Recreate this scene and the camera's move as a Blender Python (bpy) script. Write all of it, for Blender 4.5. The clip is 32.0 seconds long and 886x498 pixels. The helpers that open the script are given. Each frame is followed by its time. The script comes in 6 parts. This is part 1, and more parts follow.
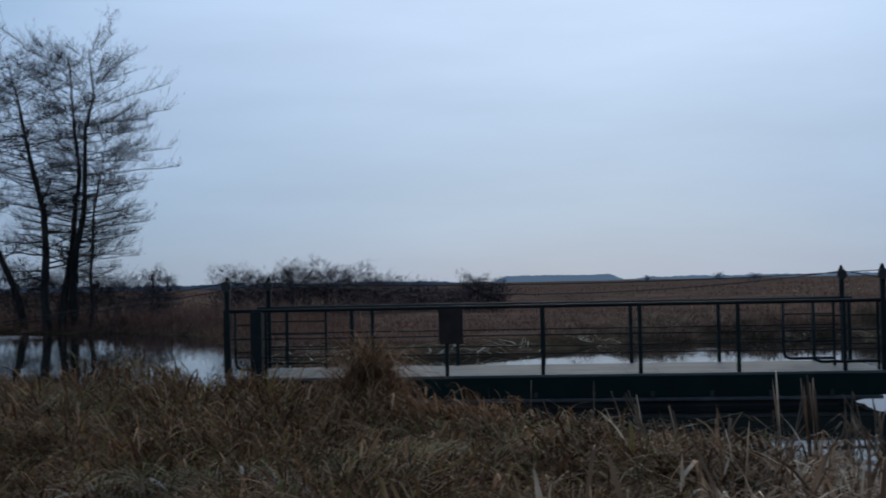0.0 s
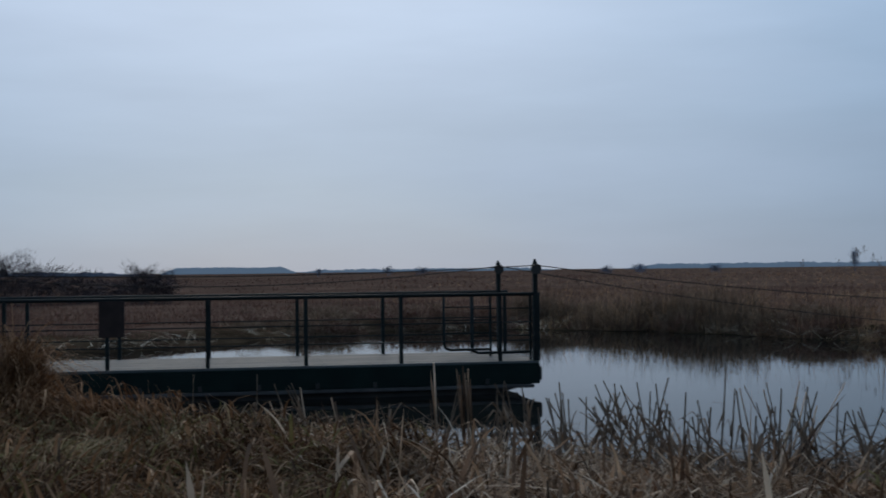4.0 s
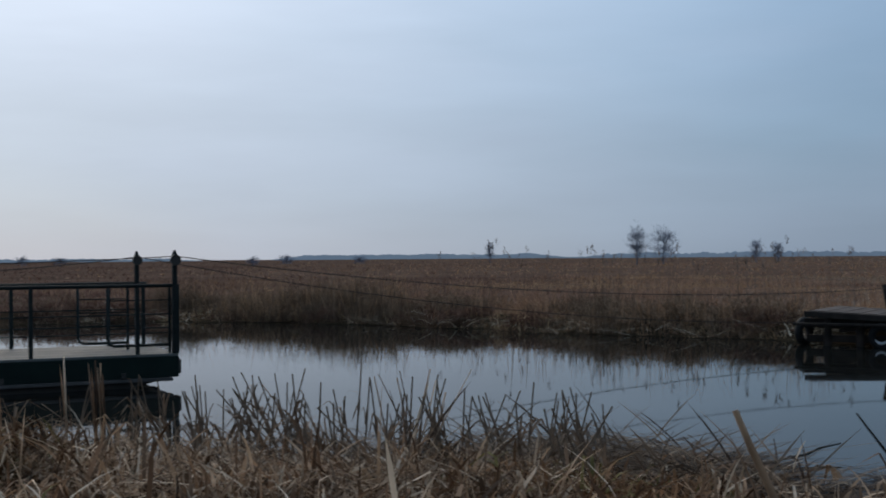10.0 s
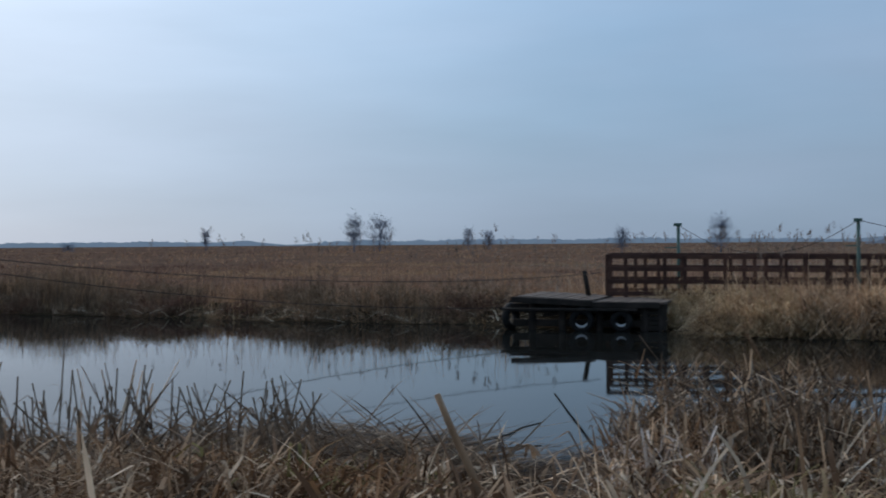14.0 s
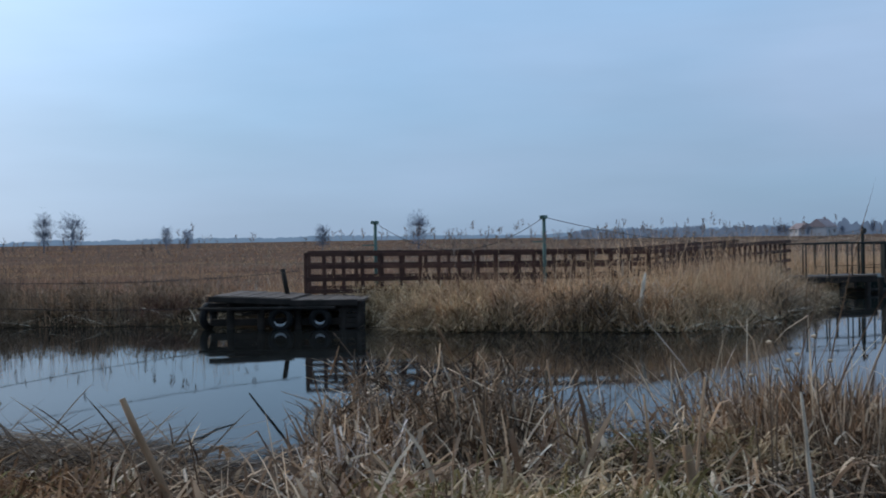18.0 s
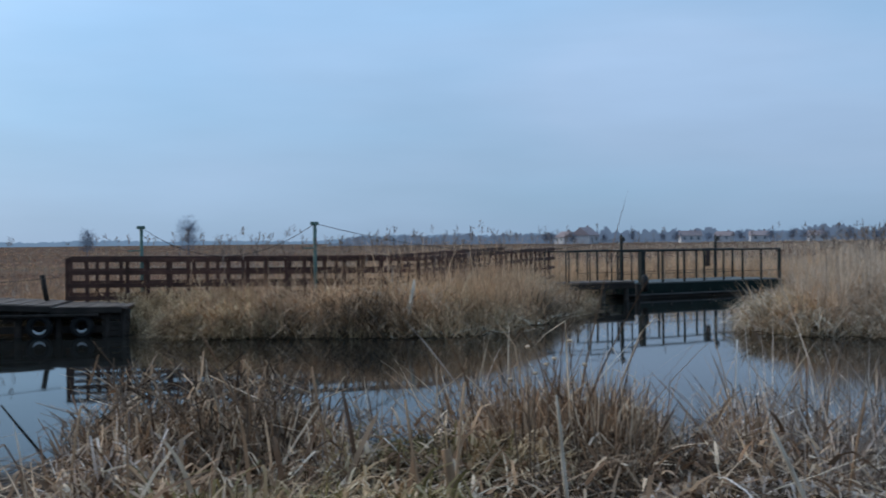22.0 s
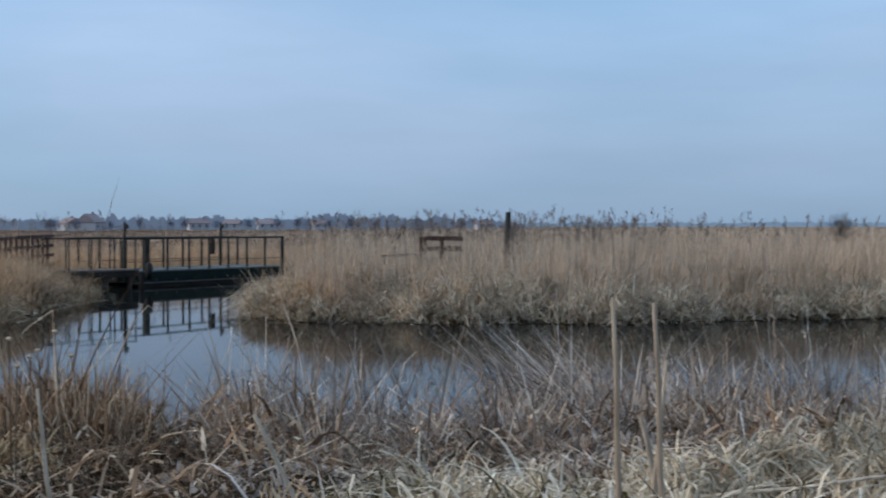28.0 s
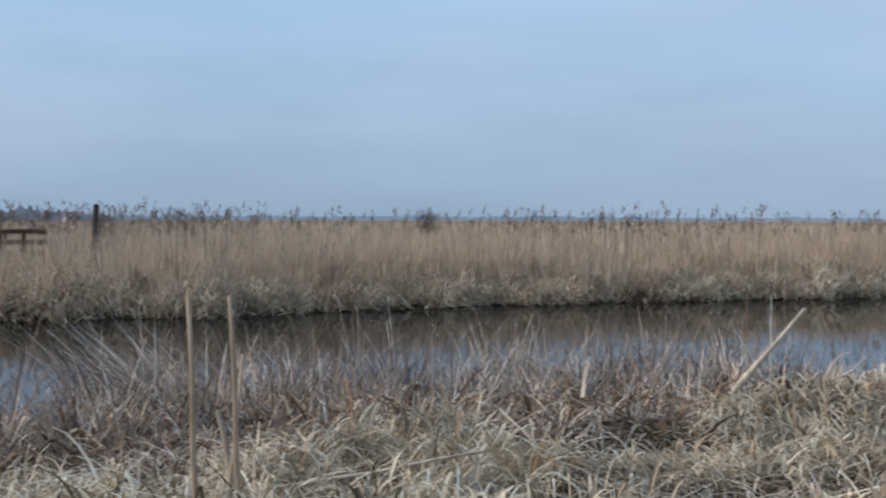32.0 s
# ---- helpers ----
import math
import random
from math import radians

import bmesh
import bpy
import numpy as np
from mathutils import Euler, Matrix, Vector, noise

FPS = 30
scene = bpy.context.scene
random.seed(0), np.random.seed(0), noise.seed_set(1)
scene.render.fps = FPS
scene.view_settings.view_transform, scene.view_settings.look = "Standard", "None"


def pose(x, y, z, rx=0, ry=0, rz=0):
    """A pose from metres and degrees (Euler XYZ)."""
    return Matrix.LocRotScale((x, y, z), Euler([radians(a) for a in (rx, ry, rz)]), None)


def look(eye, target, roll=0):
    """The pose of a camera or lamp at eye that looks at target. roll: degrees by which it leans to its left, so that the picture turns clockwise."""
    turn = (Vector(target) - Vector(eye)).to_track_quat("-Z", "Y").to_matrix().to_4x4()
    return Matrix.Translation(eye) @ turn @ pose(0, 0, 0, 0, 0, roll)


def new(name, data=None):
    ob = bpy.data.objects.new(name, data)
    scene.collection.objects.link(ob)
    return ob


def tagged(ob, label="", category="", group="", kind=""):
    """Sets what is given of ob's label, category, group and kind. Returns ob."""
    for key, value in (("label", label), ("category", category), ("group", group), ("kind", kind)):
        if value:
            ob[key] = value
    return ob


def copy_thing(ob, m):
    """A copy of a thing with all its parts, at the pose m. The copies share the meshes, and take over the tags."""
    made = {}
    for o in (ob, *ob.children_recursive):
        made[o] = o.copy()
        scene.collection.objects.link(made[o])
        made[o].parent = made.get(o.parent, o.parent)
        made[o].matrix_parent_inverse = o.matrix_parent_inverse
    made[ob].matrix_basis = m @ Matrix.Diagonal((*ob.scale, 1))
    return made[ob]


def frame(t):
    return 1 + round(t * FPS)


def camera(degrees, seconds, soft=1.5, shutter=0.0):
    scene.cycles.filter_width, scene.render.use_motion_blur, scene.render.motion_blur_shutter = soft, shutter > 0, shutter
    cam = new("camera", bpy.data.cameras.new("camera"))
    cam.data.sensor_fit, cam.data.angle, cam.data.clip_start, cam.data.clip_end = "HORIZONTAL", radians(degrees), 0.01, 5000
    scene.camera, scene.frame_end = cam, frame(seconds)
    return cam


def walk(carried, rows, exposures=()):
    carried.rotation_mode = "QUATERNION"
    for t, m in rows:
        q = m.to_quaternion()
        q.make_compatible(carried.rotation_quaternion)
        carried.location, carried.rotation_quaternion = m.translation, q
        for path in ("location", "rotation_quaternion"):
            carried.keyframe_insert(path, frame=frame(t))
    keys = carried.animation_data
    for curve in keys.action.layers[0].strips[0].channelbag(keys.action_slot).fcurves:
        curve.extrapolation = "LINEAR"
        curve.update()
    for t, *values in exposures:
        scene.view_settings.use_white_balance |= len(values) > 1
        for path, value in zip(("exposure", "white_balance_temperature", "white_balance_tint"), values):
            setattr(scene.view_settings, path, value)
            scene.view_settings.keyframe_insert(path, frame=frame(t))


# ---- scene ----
# ---- camera and its walk: a hand-held turn on the spot, at about 1.6 m over the bank ----
cam = camera(38.70, 32.0, soft=1.8, shutter=0.65)
PATH = [
    (0.0, pose(-0.000, 0.305, 2.0, 91.51, 1.14, 0.00)),
    (0.5, pose(0.010, 0.305, 2.0, 91.42, 1.10, -1.79)),
    (1.0, pose(0.020, 0.304, 2.0, 91.32, 1.08, -3.69)),
    (1.5, pose(0.030, 0.303, 2.0, 91.24, 1.02, -5.63)),
    (2.0, pose(0.040, 0.302, 2.0, 91.16, 0.86, -7.54)),
    (2.5, pose(0.050, 0.301, 2.0, 91.07, 0.81, -9.47)),
    (3.0, pose(0.060, 0.299, 2.0, 91.00, 0.68, -11.39)),
    (3.5, pose(0.069, 0.297, 2.0, 90.98, 0.60, -13.17)),
    (5.5, pose(0.102, 0.287, 2.0, 90.77, 0.84, -19.50)),
    (6.0, pose(0.110, 0.284, 2.0, 90.70, 0.74, -21.09)),
    (6.5, pose(0.117, 0.282, 2.0, 90.64, 0.85, -22.50)),
    (7.0, pose(0.122, 0.279, 2.0, 90.57, 0.89, -23.60)),
    (7.5, pose(0.127, 0.277, 2.0, 90.54, 0.85, -24.67)),
    (8.0, pose(0.132, 0.275, 2.0, 90.52, 0.76, -25.72)),
    (8.5, pose(0.138, 0.272, 2.0, 90.50, 0.69, -26.85)),
    (9.0, pose(0.143, 0.269, 2.0, 90.48, 0.57, -28.07)),
    (9.5, pose(0.150, 0.266, 2.0, 90.46, 0.53, -29.37)),
    (10.0, pose(0.156, 0.262, 2.0, 90.41, 0.44, -30.76)),
    (10.5, pose(0.163, 0.258, 2.0, 90.32, 0.46, -32.25)),
    (11.0, pose(0.170, 0.253, 2.0, 90.23, 0.50, -33.79)),
    (11.5, pose(0.176, 0.249, 2.0, 90.11, 0.51, -35.33)),
    (12.0, pose(0.183, 0.244, 2.0, 89.99, 0.54, -36.88)),
    (12.5, pose(0.189, 0.239, 2.0, 89.88, 0.55, -38.43)),
    (13.0, pose(0.196, 0.233, 2.0, 89.79, 0.68, -40.09)),
    (13.5, pose(0.203, 0.227, 2.0, 89.74, 0.64, -41.76)),
    (14.0, pose(0.210, 0.221, 2.0, 89.75, 0.47, -43.53)),
    (14.5, pose(0.217, 0.214, 2.0, 89.82, 0.45, -45.32)),
    (16.5, pose(0.242, 0.186, 2.0, 89.83, 0.61, -52.41)),
    (17.0, pose(0.248, 0.178, 2.0, 89.73, 0.79, -54.35)),
    (17.5, pose(0.253, 0.171, 2.0, 89.62, 0.86, -55.93)),
    (18.0, pose(0.256, 0.166, 2.0, 89.50, 0.98, -57.04)),
    (18.5, pose(0.259, 0.161, 2.0, 89.40, 1.06, -58.04)),
    (19.0, pose(0.261, 0.157, 2.0, 89.28, 0.98, -59.07)),
    (19.5, pose(0.265, 0.152, 2.0, 89.24, 1.04, -60.18)),
    (20.0, pose(0.268, 0.146, 2.0, 89.34, 0.96, -61.45)),
    (20.5, pose(0.271, 0.139, 2.0, 89.50, 0.84, -62.83)),
    (21.0, pose(0.275, 0.133, 2.0, 89.67, 0.74, -64.23)),
    (21.5, pose(0.278, 0.126, 2.0, 89.69, 0.66, -65.69)),
    (22.0, pose(0.281, 0.118, 2.0, 89.65, 0.63, -67.32)),
    (22.5, pose(0.285, 0.109, 2.0, 89.57, 0.60, -69.11)),
    (23.0, pose(0.288, 0.100, 2.0, 89.46, 0.46, -70.93)),
    (23.5, pose(0.291, 0.090, 2.0, 89.44, 0.47, -72.75)),
    (24.0, pose(0.294, 0.081, 2.0, 89.40, 0.40, -74.54)),
    (24.5, pose(0.296, 0.072, 2.0, 89.34, 0.33, -76.35)),
    (25.0, pose(0.298, 0.062, 2.0, 89.27, 0.27, -78.18)),
    (25.5, pose(0.300, 0.053, 2.0, 89.21, 0.22, -79.98)),
    (27.5, pose(0.305, 0.014, 2.0, 89.04, -0.05, -87.31)),
    (28.0, pose(0.305, 0.003, 2.0, 88.96, 0.06, -89.36)),
    (28.5, pose(0.305, -0.008, 2.0, 88.91, -0.13, -91.53)),
    (29.0, pose(0.304, -0.020, 2.0, 88.83, -0.24, -93.74)),
    (29.5, pose(0.303, -0.032, 2.0, 88.77, -0.23, -95.95)),
    (30.0, pose(0.302, -0.043, 2.0, 88.71, -0.14, -98.16)),
    (30.5, pose(0.300, -0.055, 2.0, 88.66, -0.30, -100.39)),
    (31.0, pose(0.297, -0.067, 2.0, 88.59, -0.22, -102.70)),
    (31.5, pose(0.294, -0.079, 2.0, 88.63, -0.28, -105.09)),
    (32.0, pose(0.291, -0.092, 2.0, 88.67, -0.17, -107.54)),
]
EXPOSURES = [(0, -0.43, 6050, 9), (3, -0.59, 6250, 10), (6, -0.46, 6600, 11), (9, -0.31, 6850, 12), (13, -0.07, 6850, 12), (17, 0.26, 6550, 11), (21, 0.4, 6350, 8.5), (25, 0.46, 6350, 9), (29, 0.48, 6650, 10.5), (32, 0.53, 6900, 12)]
walk(cam, PATH, EXPOSURES)

# ---- world and sun: a bright overcast sky, the sun behind cloud ahead of the first view ----
SUN_AZ, SUN_EL = 8.0, 24.0
world = bpy.data.worlds.new("overcast_sky")
scene.world = world
world.use_nodes = True
wn, wl = world.node_tree.nodes, world.node_tree.links
wn.clear()
w_out, w_bg = wn.new("ShaderNodeOutputWorld"), wn.new("ShaderNodeBackground")
w_sky = wn.new("ShaderNodeTexSky")
w_sky.sky_type, w_sky.sun_disc = "NISHITA", False
w_sky.sun_elevation, w_sky.sun_rotation = radians(SUN_EL), radians(SUN_AZ)
w_sky.air_density, w_sky.dust_density, w_sky.ozone_density = 1.2, 0.6, 4.0
w_tc, w_map = wn.new("ShaderNodeTexCoord"), wn.new("ShaderNodeMapping")
w_map.inputs["Scale"].default_value = (1.3, 1.3, 4.5)
w_noise = wn.new("ShaderNodeTexNoise")
w_noise.inputs["Scale"].default_value, w_noise.inputs["Detail"].default_value = 1.7, 3.0
w_noise.inputs["Roughness"].default_value = 0.45
w_ramp = wn.new("ShaderNodeMapRange")
w_ramp.inputs["From Min"].default_value, w_ramp.inputs["From Max"].default_value = 0.3, 0.72
w_ramp.inputs["To Min"].default_value, w_ramp.inputs["To Max"].default_value = 0.84, 0.95
w_mix = wn.new("ShaderNodeMix")
w_mix.data_type = "RGBA"
w_cloud = wn.new("ShaderNodeValToRGB")
w_cloud.color_ramp.elements[0].position, w_cloud.color_ramp.elements[0].color = 0.36, (0.355, 0.583, 0.885, 1)
w_cloud.color_ramp.elements[1].position, w_cloud.color_ramp.elements[1].color = 0.64, (0.455, 0.637, 0.918, 1)
w_gain = wn.new("ShaderNodeVectorMath")
w_gain.operation = "SCALE"
w_dot, w_glow = wn.new("ShaderNodeVectorMath"), wn.new("ShaderNodeMapRange")
w_dot.operation = "DOT_PRODUCT"
w_dot.inputs[1].default_value = (math.sin(radians(SUN_AZ)) * math.cos(radians(SUN_EL)), math.cos(radians(SUN_AZ)) * math.cos(radians(SUN_EL)), math.sin(radians(SUN_EL)))
w_glow.inputs["From Min"].default_value, w_glow.inputs["From Max"].default_value = 0.0, 1.0
w_pow, w_lift, w_white = wn.new("ShaderNodeMath"), wn.new("ShaderNodeMapRange"), wn.new("ShaderNodeMix")
w_pow.operation, w_white.data_type = "POWER", "RGBA"
w_pow.inputs[1].default_value = 4.5
w_lift.inputs["To Min"].default_value, w_lift.inputs["To Max"].default_value = 7.2, 14.3
w_white.inputs["B"].default_value = (0.67, 0.785, 0.95, 1)
wl.new(w_tc.outputs["Generated"], w_dot.inputs[0])
wl.new(w_dot.outputs["Value"], w_glow.inputs["Value"])
wl.new(w_glow.outputs["Result"], w_pow.inputs[0])
wl.new(w_pow.outputs["Value"], w_lift.inputs["Value"])
w_sep, w_rise, w_mul = wn.new("ShaderNodeSeparateXYZ"), wn.new("ShaderNodeMapRange"), wn.new("ShaderNodeMath")
w_mul.operation = "MULTIPLY"
w_rise.inputs["From Max"].default_value = 0.2
w_rise.inputs["To Min"].default_value, w_rise.inputs["To Max"].default_value = 0.86, 1.2
wl.new(w_tc.outputs["Generated"], w_sep.inputs[0])
wl.new(w_sep.outputs["Z"], w_rise.inputs["Value"])
wl.new(w_rise.outputs["Result"], w_mul.inputs[0])
wl.new(w_lift.outputs["Result"], w_mul.inputs[1])
w_map2, w_noise2, w_soft, w_mul2 = wn.new("ShaderNodeMapping"), wn.new("ShaderNodeTexNoise"), wn.new("ShaderNodeMapRange"), wn.new("ShaderNodeMath")
w_map2.inputs["Scale"].default_value = (1.6, 1.6, 9.0)
w_map2.inputs["Rotation"].default_value = (radians(5), radians(-4), 0)
w_noise2.inputs["Scale"].default_value, w_noise2.inputs["Detail"].default_value, w_noise2.inputs["Roughness"].default_value = 2.4, 5.0, 0.5
w_soft.inputs["From Min"].default_value, w_soft.inputs["From Max"].default_value = 0.3, 0.7
w_soft.inputs["To Min"].default_value, w_soft.inputs["To Max"].default_value = 0.94, 1.06
w_mul2.operation = "MULTIPLY"
wl.new(w_tc.outputs["Generated"], w_map2.inputs["Vector"])
wl.new(w_map2.outputs["Vector"], w_noise2.inputs["Vector"])
wl.new(w_noise2.outputs["Fac"], w_soft.inputs["Value"])
wl.new(w_mul.outputs["Value"], w_mul2.inputs[0])
wl.new(w_soft.outputs["Result"], w_mul2.inputs[1])
wl.new(w_mul2.outputs["Value"], w_gain.inputs["Scale"])
w_near, w_tint = wn.new("ShaderNodeMapRange"), wn.new("ShaderNodeMath")
w_near.inputs["From Min"].default_value, w_tint.operation = 0.66, "POWER"
w_tint.inputs[1].default_value = 1.7
wl.new(w_dot.outputs["Value"], w_near.inputs["Value"])
wl.new(w_near.outputs["Result"], w_tint.inputs[0])
wl.new(w_tint.outputs["Value"], w_white.inputs["Factor"])
wl.new(w_cloud.outputs["Color"], w_white.inputs["A"])
wl.new(w_noise.outputs["Fac"], w_cloud.inputs["Fac"])
wl.new(w_white.outputs["Result"], w_gain.inputs[0])
wl.new(w_gain.outputs["Vector"], w_mix.inputs["B"])
wl.new(w_tc.outputs["Generated"], w_map.inputs["Vector"])
wl.new(w_map.outputs["Vector"], w_noise.inputs["Vector"])
wl.new(w_noise.outputs["Fac"], w_ramp.inputs["Value"])
wl.new(w_ramp.outputs["Result"], w_mix.inputs["Factor"])
wl.new(w_sky.outputs["Color"], w_mix.inputs["A"])
wl.new(w_mix.outputs["Result"], w_bg.inputs["Color"])
w_bg.inputs["Strength"].default_value = 0.08
wl.new(w_bg.outputs["Background"], w_out.inputs["Surface"])

sun = new("sun", bpy.data.lights.new("sun", "SUN"))
sun.data.energy, sun.data.angle, sun.data.color = 1.3, radians(30), (1.0, 0.88, 0.72)
sa, se = radians(SUN_AZ), radians(SUN_EL)
sun_dir = Vector((math.sin(sa) * math.cos(se), math.cos(sa) * math.cos(se), math.sin(se)))
sun.matrix_world = look(sun_dir * 200, (0, 0, 0))


# ---- materials ----
def material(name, rough=0.8, metal=0.0, spec=0.3):
    m = bpy.data.materials.new(name)
    m.use_nodes = True
    b = m.node_tree.nodes["Principled BSDF"]
    b.inputs["Roughness"].default_value, b.inputs["Metallic"].default_value = rough, metal
    b.inputs["Specular IOR Level"].default_value = spec
    return m, m.node_tree.nodes, m.node_tree.links, b


def ramp(nodes, stops):
    r = nodes.new("ShaderNodeValToRGB")
    e = r.color_ramp.elements
    while len(e) < len(stops):
        e.new(0.5)
    for el, (p, c) in zip(e, stops):
        el.position, el.color = p, (*c, 1)
    return r


def noise_node(nodes, links, scale, detail=4.0, stretch=(1, 1, 1), rough=0.55):
    tc, mp, n = nodes.new("ShaderNodeTexCoord"), nodes.new("ShaderNodeMapping"), nodes.new("ShaderNodeTexNoise")
    mp.inputs["Scale"].default_value = stretch
    n.inputs["Scale"].default_value, n.inputs["Detail"].default_value, n.inputs["Roughness"].default_value = scale, detail, rough
    links.new(tc.outputs["Object"], mp.inputs["Vector"])
    links.new(mp.outputs["Vector"], n.inputs["Vector"])
    return n


def blade_material(name, stops, patch=0.25, patch_to=(0.2, 0.16, 0.1), rough=0.75, spec=0.07, clump=0.4, broad=0.35, thin=0.2):
    """Dry stems: a colour of its own for each blade, with broad patches over the bed; thin leaves let some light through."""
    m, n, l, b = material(name, rough, 0.0, spec)
    g = n.new("ShaderNodeNewGeometry")
    r = ramp(n, stops)
    l.new(g.outputs["Random Per Island"], r.inputs["Fac"])
    ns = noise_node(n, l, broad, 3.0)
    mr = n.new("ShaderNodeMapRange")
    mr.inputs["From Min"].default_value, mr.inputs["From Max"].default_value = 0.42, 0.66
    mr.inputs["To Max"].default_value = patch
    mix = n.new("ShaderNodeMix")
    mix.data_type = "RGBA"
    mix.inputs["B"].default_value = (*patch_to, 1)
    l.new(ns.outputs["Fac"], mr.inputs["Value"])
    l.new(mr.outputs["Result"], mix.inputs["Factor"])
    l.new(r.outputs["Color"], mix.inputs["A"])
    cl, cm, hv = noise_node(n, l, 1.7, 2.0), n.new("ShaderNodeMapRange"), n.new("ShaderNodeHueSaturation")
    cm.inputs["From Min"].default_value, cm.inputs["From Max"].default_value = 0.3, 0.7
    cm.inputs["To Min"].default_value, cm.inputs["To Max"].default_value = 1 - clump, 1 + clump * 0.7
    l.new(cl.outputs["Fac"], cm.inputs["Value"])
    l.new(cm.outputs["Result"], hv.inputs["Value"])
    l.new(mix.outputs["Result"], hv.inputs["Color"])
    l.new(hv.outputs["Color"], b.inputs["Base Color"])
    if thin:
        tr, both = n.new("ShaderNodeBsdfTranslucent"), n.new("ShaderNodeMixShader")
        both.inputs["Fac"].default_value = thin
        l.new(hv.outputs["Color"], tr.inputs["Color"])
        l.new(b.outputs["BSDF"], both.inputs[1])
        l.new(tr.outputs["BSDF"], both.inputs[2])
        l.new(both.outputs["Shader"], n["Material Output"].inputs["Surface"])
    return m


def surface_material(name, dark, light, scale=6.0, rough=0.8, metal=0.0, spec=0.3, bump=0.3, stretch=(1, 1, 1), vary=0.25, bump_scale=4.0):
    """Two scales of variation, a random tone for each piece, and a fine relief."""
    m, n, l, b = material(name, rough, metal, spec)
    a, c = noise_node(n, l, scale, 5.0, stretch), noise_node(n, l, scale * bump_scale, 4.0, stretch)
    r = ramp(n, [(0.3, dark), (0.7, light)])
    l.new(a.outputs["Fac"], r.inputs["Fac"])
    oi, hsv, mr = n.new("ShaderNodeObjectInfo"), n.new("ShaderNodeHueSaturation"), n.new("ShaderNodeMapRange")
    mr.inputs["To Min"].default_value, mr.inputs["To Max"].default_value = 1 - vary, 1 + vary
    l.new(oi.outputs["Random"], mr.inputs["Value"])
    l.new(mr.outputs["Result"], hsv.inputs["Value"])
    l.new(r.outputs["Color"], hsv.inputs["Color"])
    l.new(hsv.outputs["Color"], b.inputs["Base Color"])
    rr = n.new("ShaderNodeMapRange")
    rr.inputs["To Min"].default_value, rr.inputs["To Max"].default_value = rough - 0.12, min(1, rough + 0.12)
    l.new(c.outputs["Fac"], rr.inputs["Value"])
    l.new(rr.outputs["Result"], b.inputs["Roughness"])
    bp = n.new("ShaderNodeBump")
    bp.inputs["Strength"].default_value, bp.inputs["Distance"].default_value = bump, 0.01
    l.new(c.outputs["Fac"], bp.inputs["Height"])
    l.new(bp.outputs["Normal"], b.inputs["Normal"])
    return m


M_REED = blade_material("dry_reed", [(0.0, (0.06, 0.034, 0.021)), (0.35, (0.24, 0.142, 0.085)), (0.7, (0.51, 0.34, 0.212)), (0.9, (0.74, 0.56, 0.385)), (1.0, (0.86, 0.70, 0.53))], 0.35, (0.23, 0.142, 0.088), clump=0.6)
M_STEM = blade_material("dark_reed_stem", [(0.0, (0.06, 0.042, 0.031)), (0.5, (0.155, 0.108, 0.075)), (0.85, (0.32, 0.228, 0.158)), (1.0, (0.52, 0.40, 0.285))], 0.3, (0.12, 0.084, 0.055))
M_TUSSOCK = blade_material("brown_tussock", [(0.0, (0.11, 0.052, 0.026)), (0.5, (0.29, 0.15, 0.074)), (1.0, (0.56, 0.33, 0.18))], 0.2, (0.22, 0.11, 0.055))
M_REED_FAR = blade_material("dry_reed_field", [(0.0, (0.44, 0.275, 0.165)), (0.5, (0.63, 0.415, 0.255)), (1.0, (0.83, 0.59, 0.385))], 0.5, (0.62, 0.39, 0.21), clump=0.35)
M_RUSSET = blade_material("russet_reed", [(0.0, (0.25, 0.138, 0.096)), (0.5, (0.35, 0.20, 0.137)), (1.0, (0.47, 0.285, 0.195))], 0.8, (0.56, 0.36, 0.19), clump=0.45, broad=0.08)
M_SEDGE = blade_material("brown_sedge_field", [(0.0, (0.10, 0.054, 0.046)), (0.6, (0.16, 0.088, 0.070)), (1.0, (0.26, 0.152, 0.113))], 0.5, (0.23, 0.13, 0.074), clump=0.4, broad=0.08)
M_STRAW = blade_material("bleached_straw", [(0.0, (0.30, 0.228, 0.155)), (0.4, (0.64, 0.525, 0.38)), (1.0, (0.90, 0.80, 0.64))], 0.35, (0.50, 0.39, 0.26), clump=0.5, thin=0.08)
M_STALK = blade_material("grey_reed_stalk", [(0.0, (0.085, 0.050, 0.032)), (0.45, (0.30, 0.19, 0.122)), (0.8, (0.62, 0.435, 0.29)), (1.0, (0.86, 0.67, 0.48))], 0.3, (0.19, 0.115, 0.068), clump=0.5)
M_GRASS = blade_material("withered_grass", [(0.0, (0.040, 0.019, 0.010)), (0.4, (0.14, 0.070, 0.036)), (0.72, (0.325, 0.175, 0.09)), (0.87, (0.56, 0.355, 0.205)), (0.885, (0.14, 0.12, 0.042)), (1.0, (0.25, 0.205, 0.075))], 0.5, (0.135, 0.08, 0.038), clump=0.6)
# brown scrub colour, also used as the shade in the far bank's hollows
M_HOLLOW = blade_material("brown_reed_and_hollow_shade", [(0.0, (0.10, 0.068, 0.045)), (0.6, (0.21, 0.15, 0.10)), (1.0, (0.42, 0.31, 0.22))], 0.4, (0.26, 0.18, 0.12), clump=0.5)
M_GOLD = blade_material("golden_straw", [(0.0, (0.20, 0.125, 0.065)), (0.4, (0.50, 0.345, 0.195)), (1.0, (0.80, 0.62, 0.40))], 0.4, (0.38, 0.25, 0.13), clump=0.55)
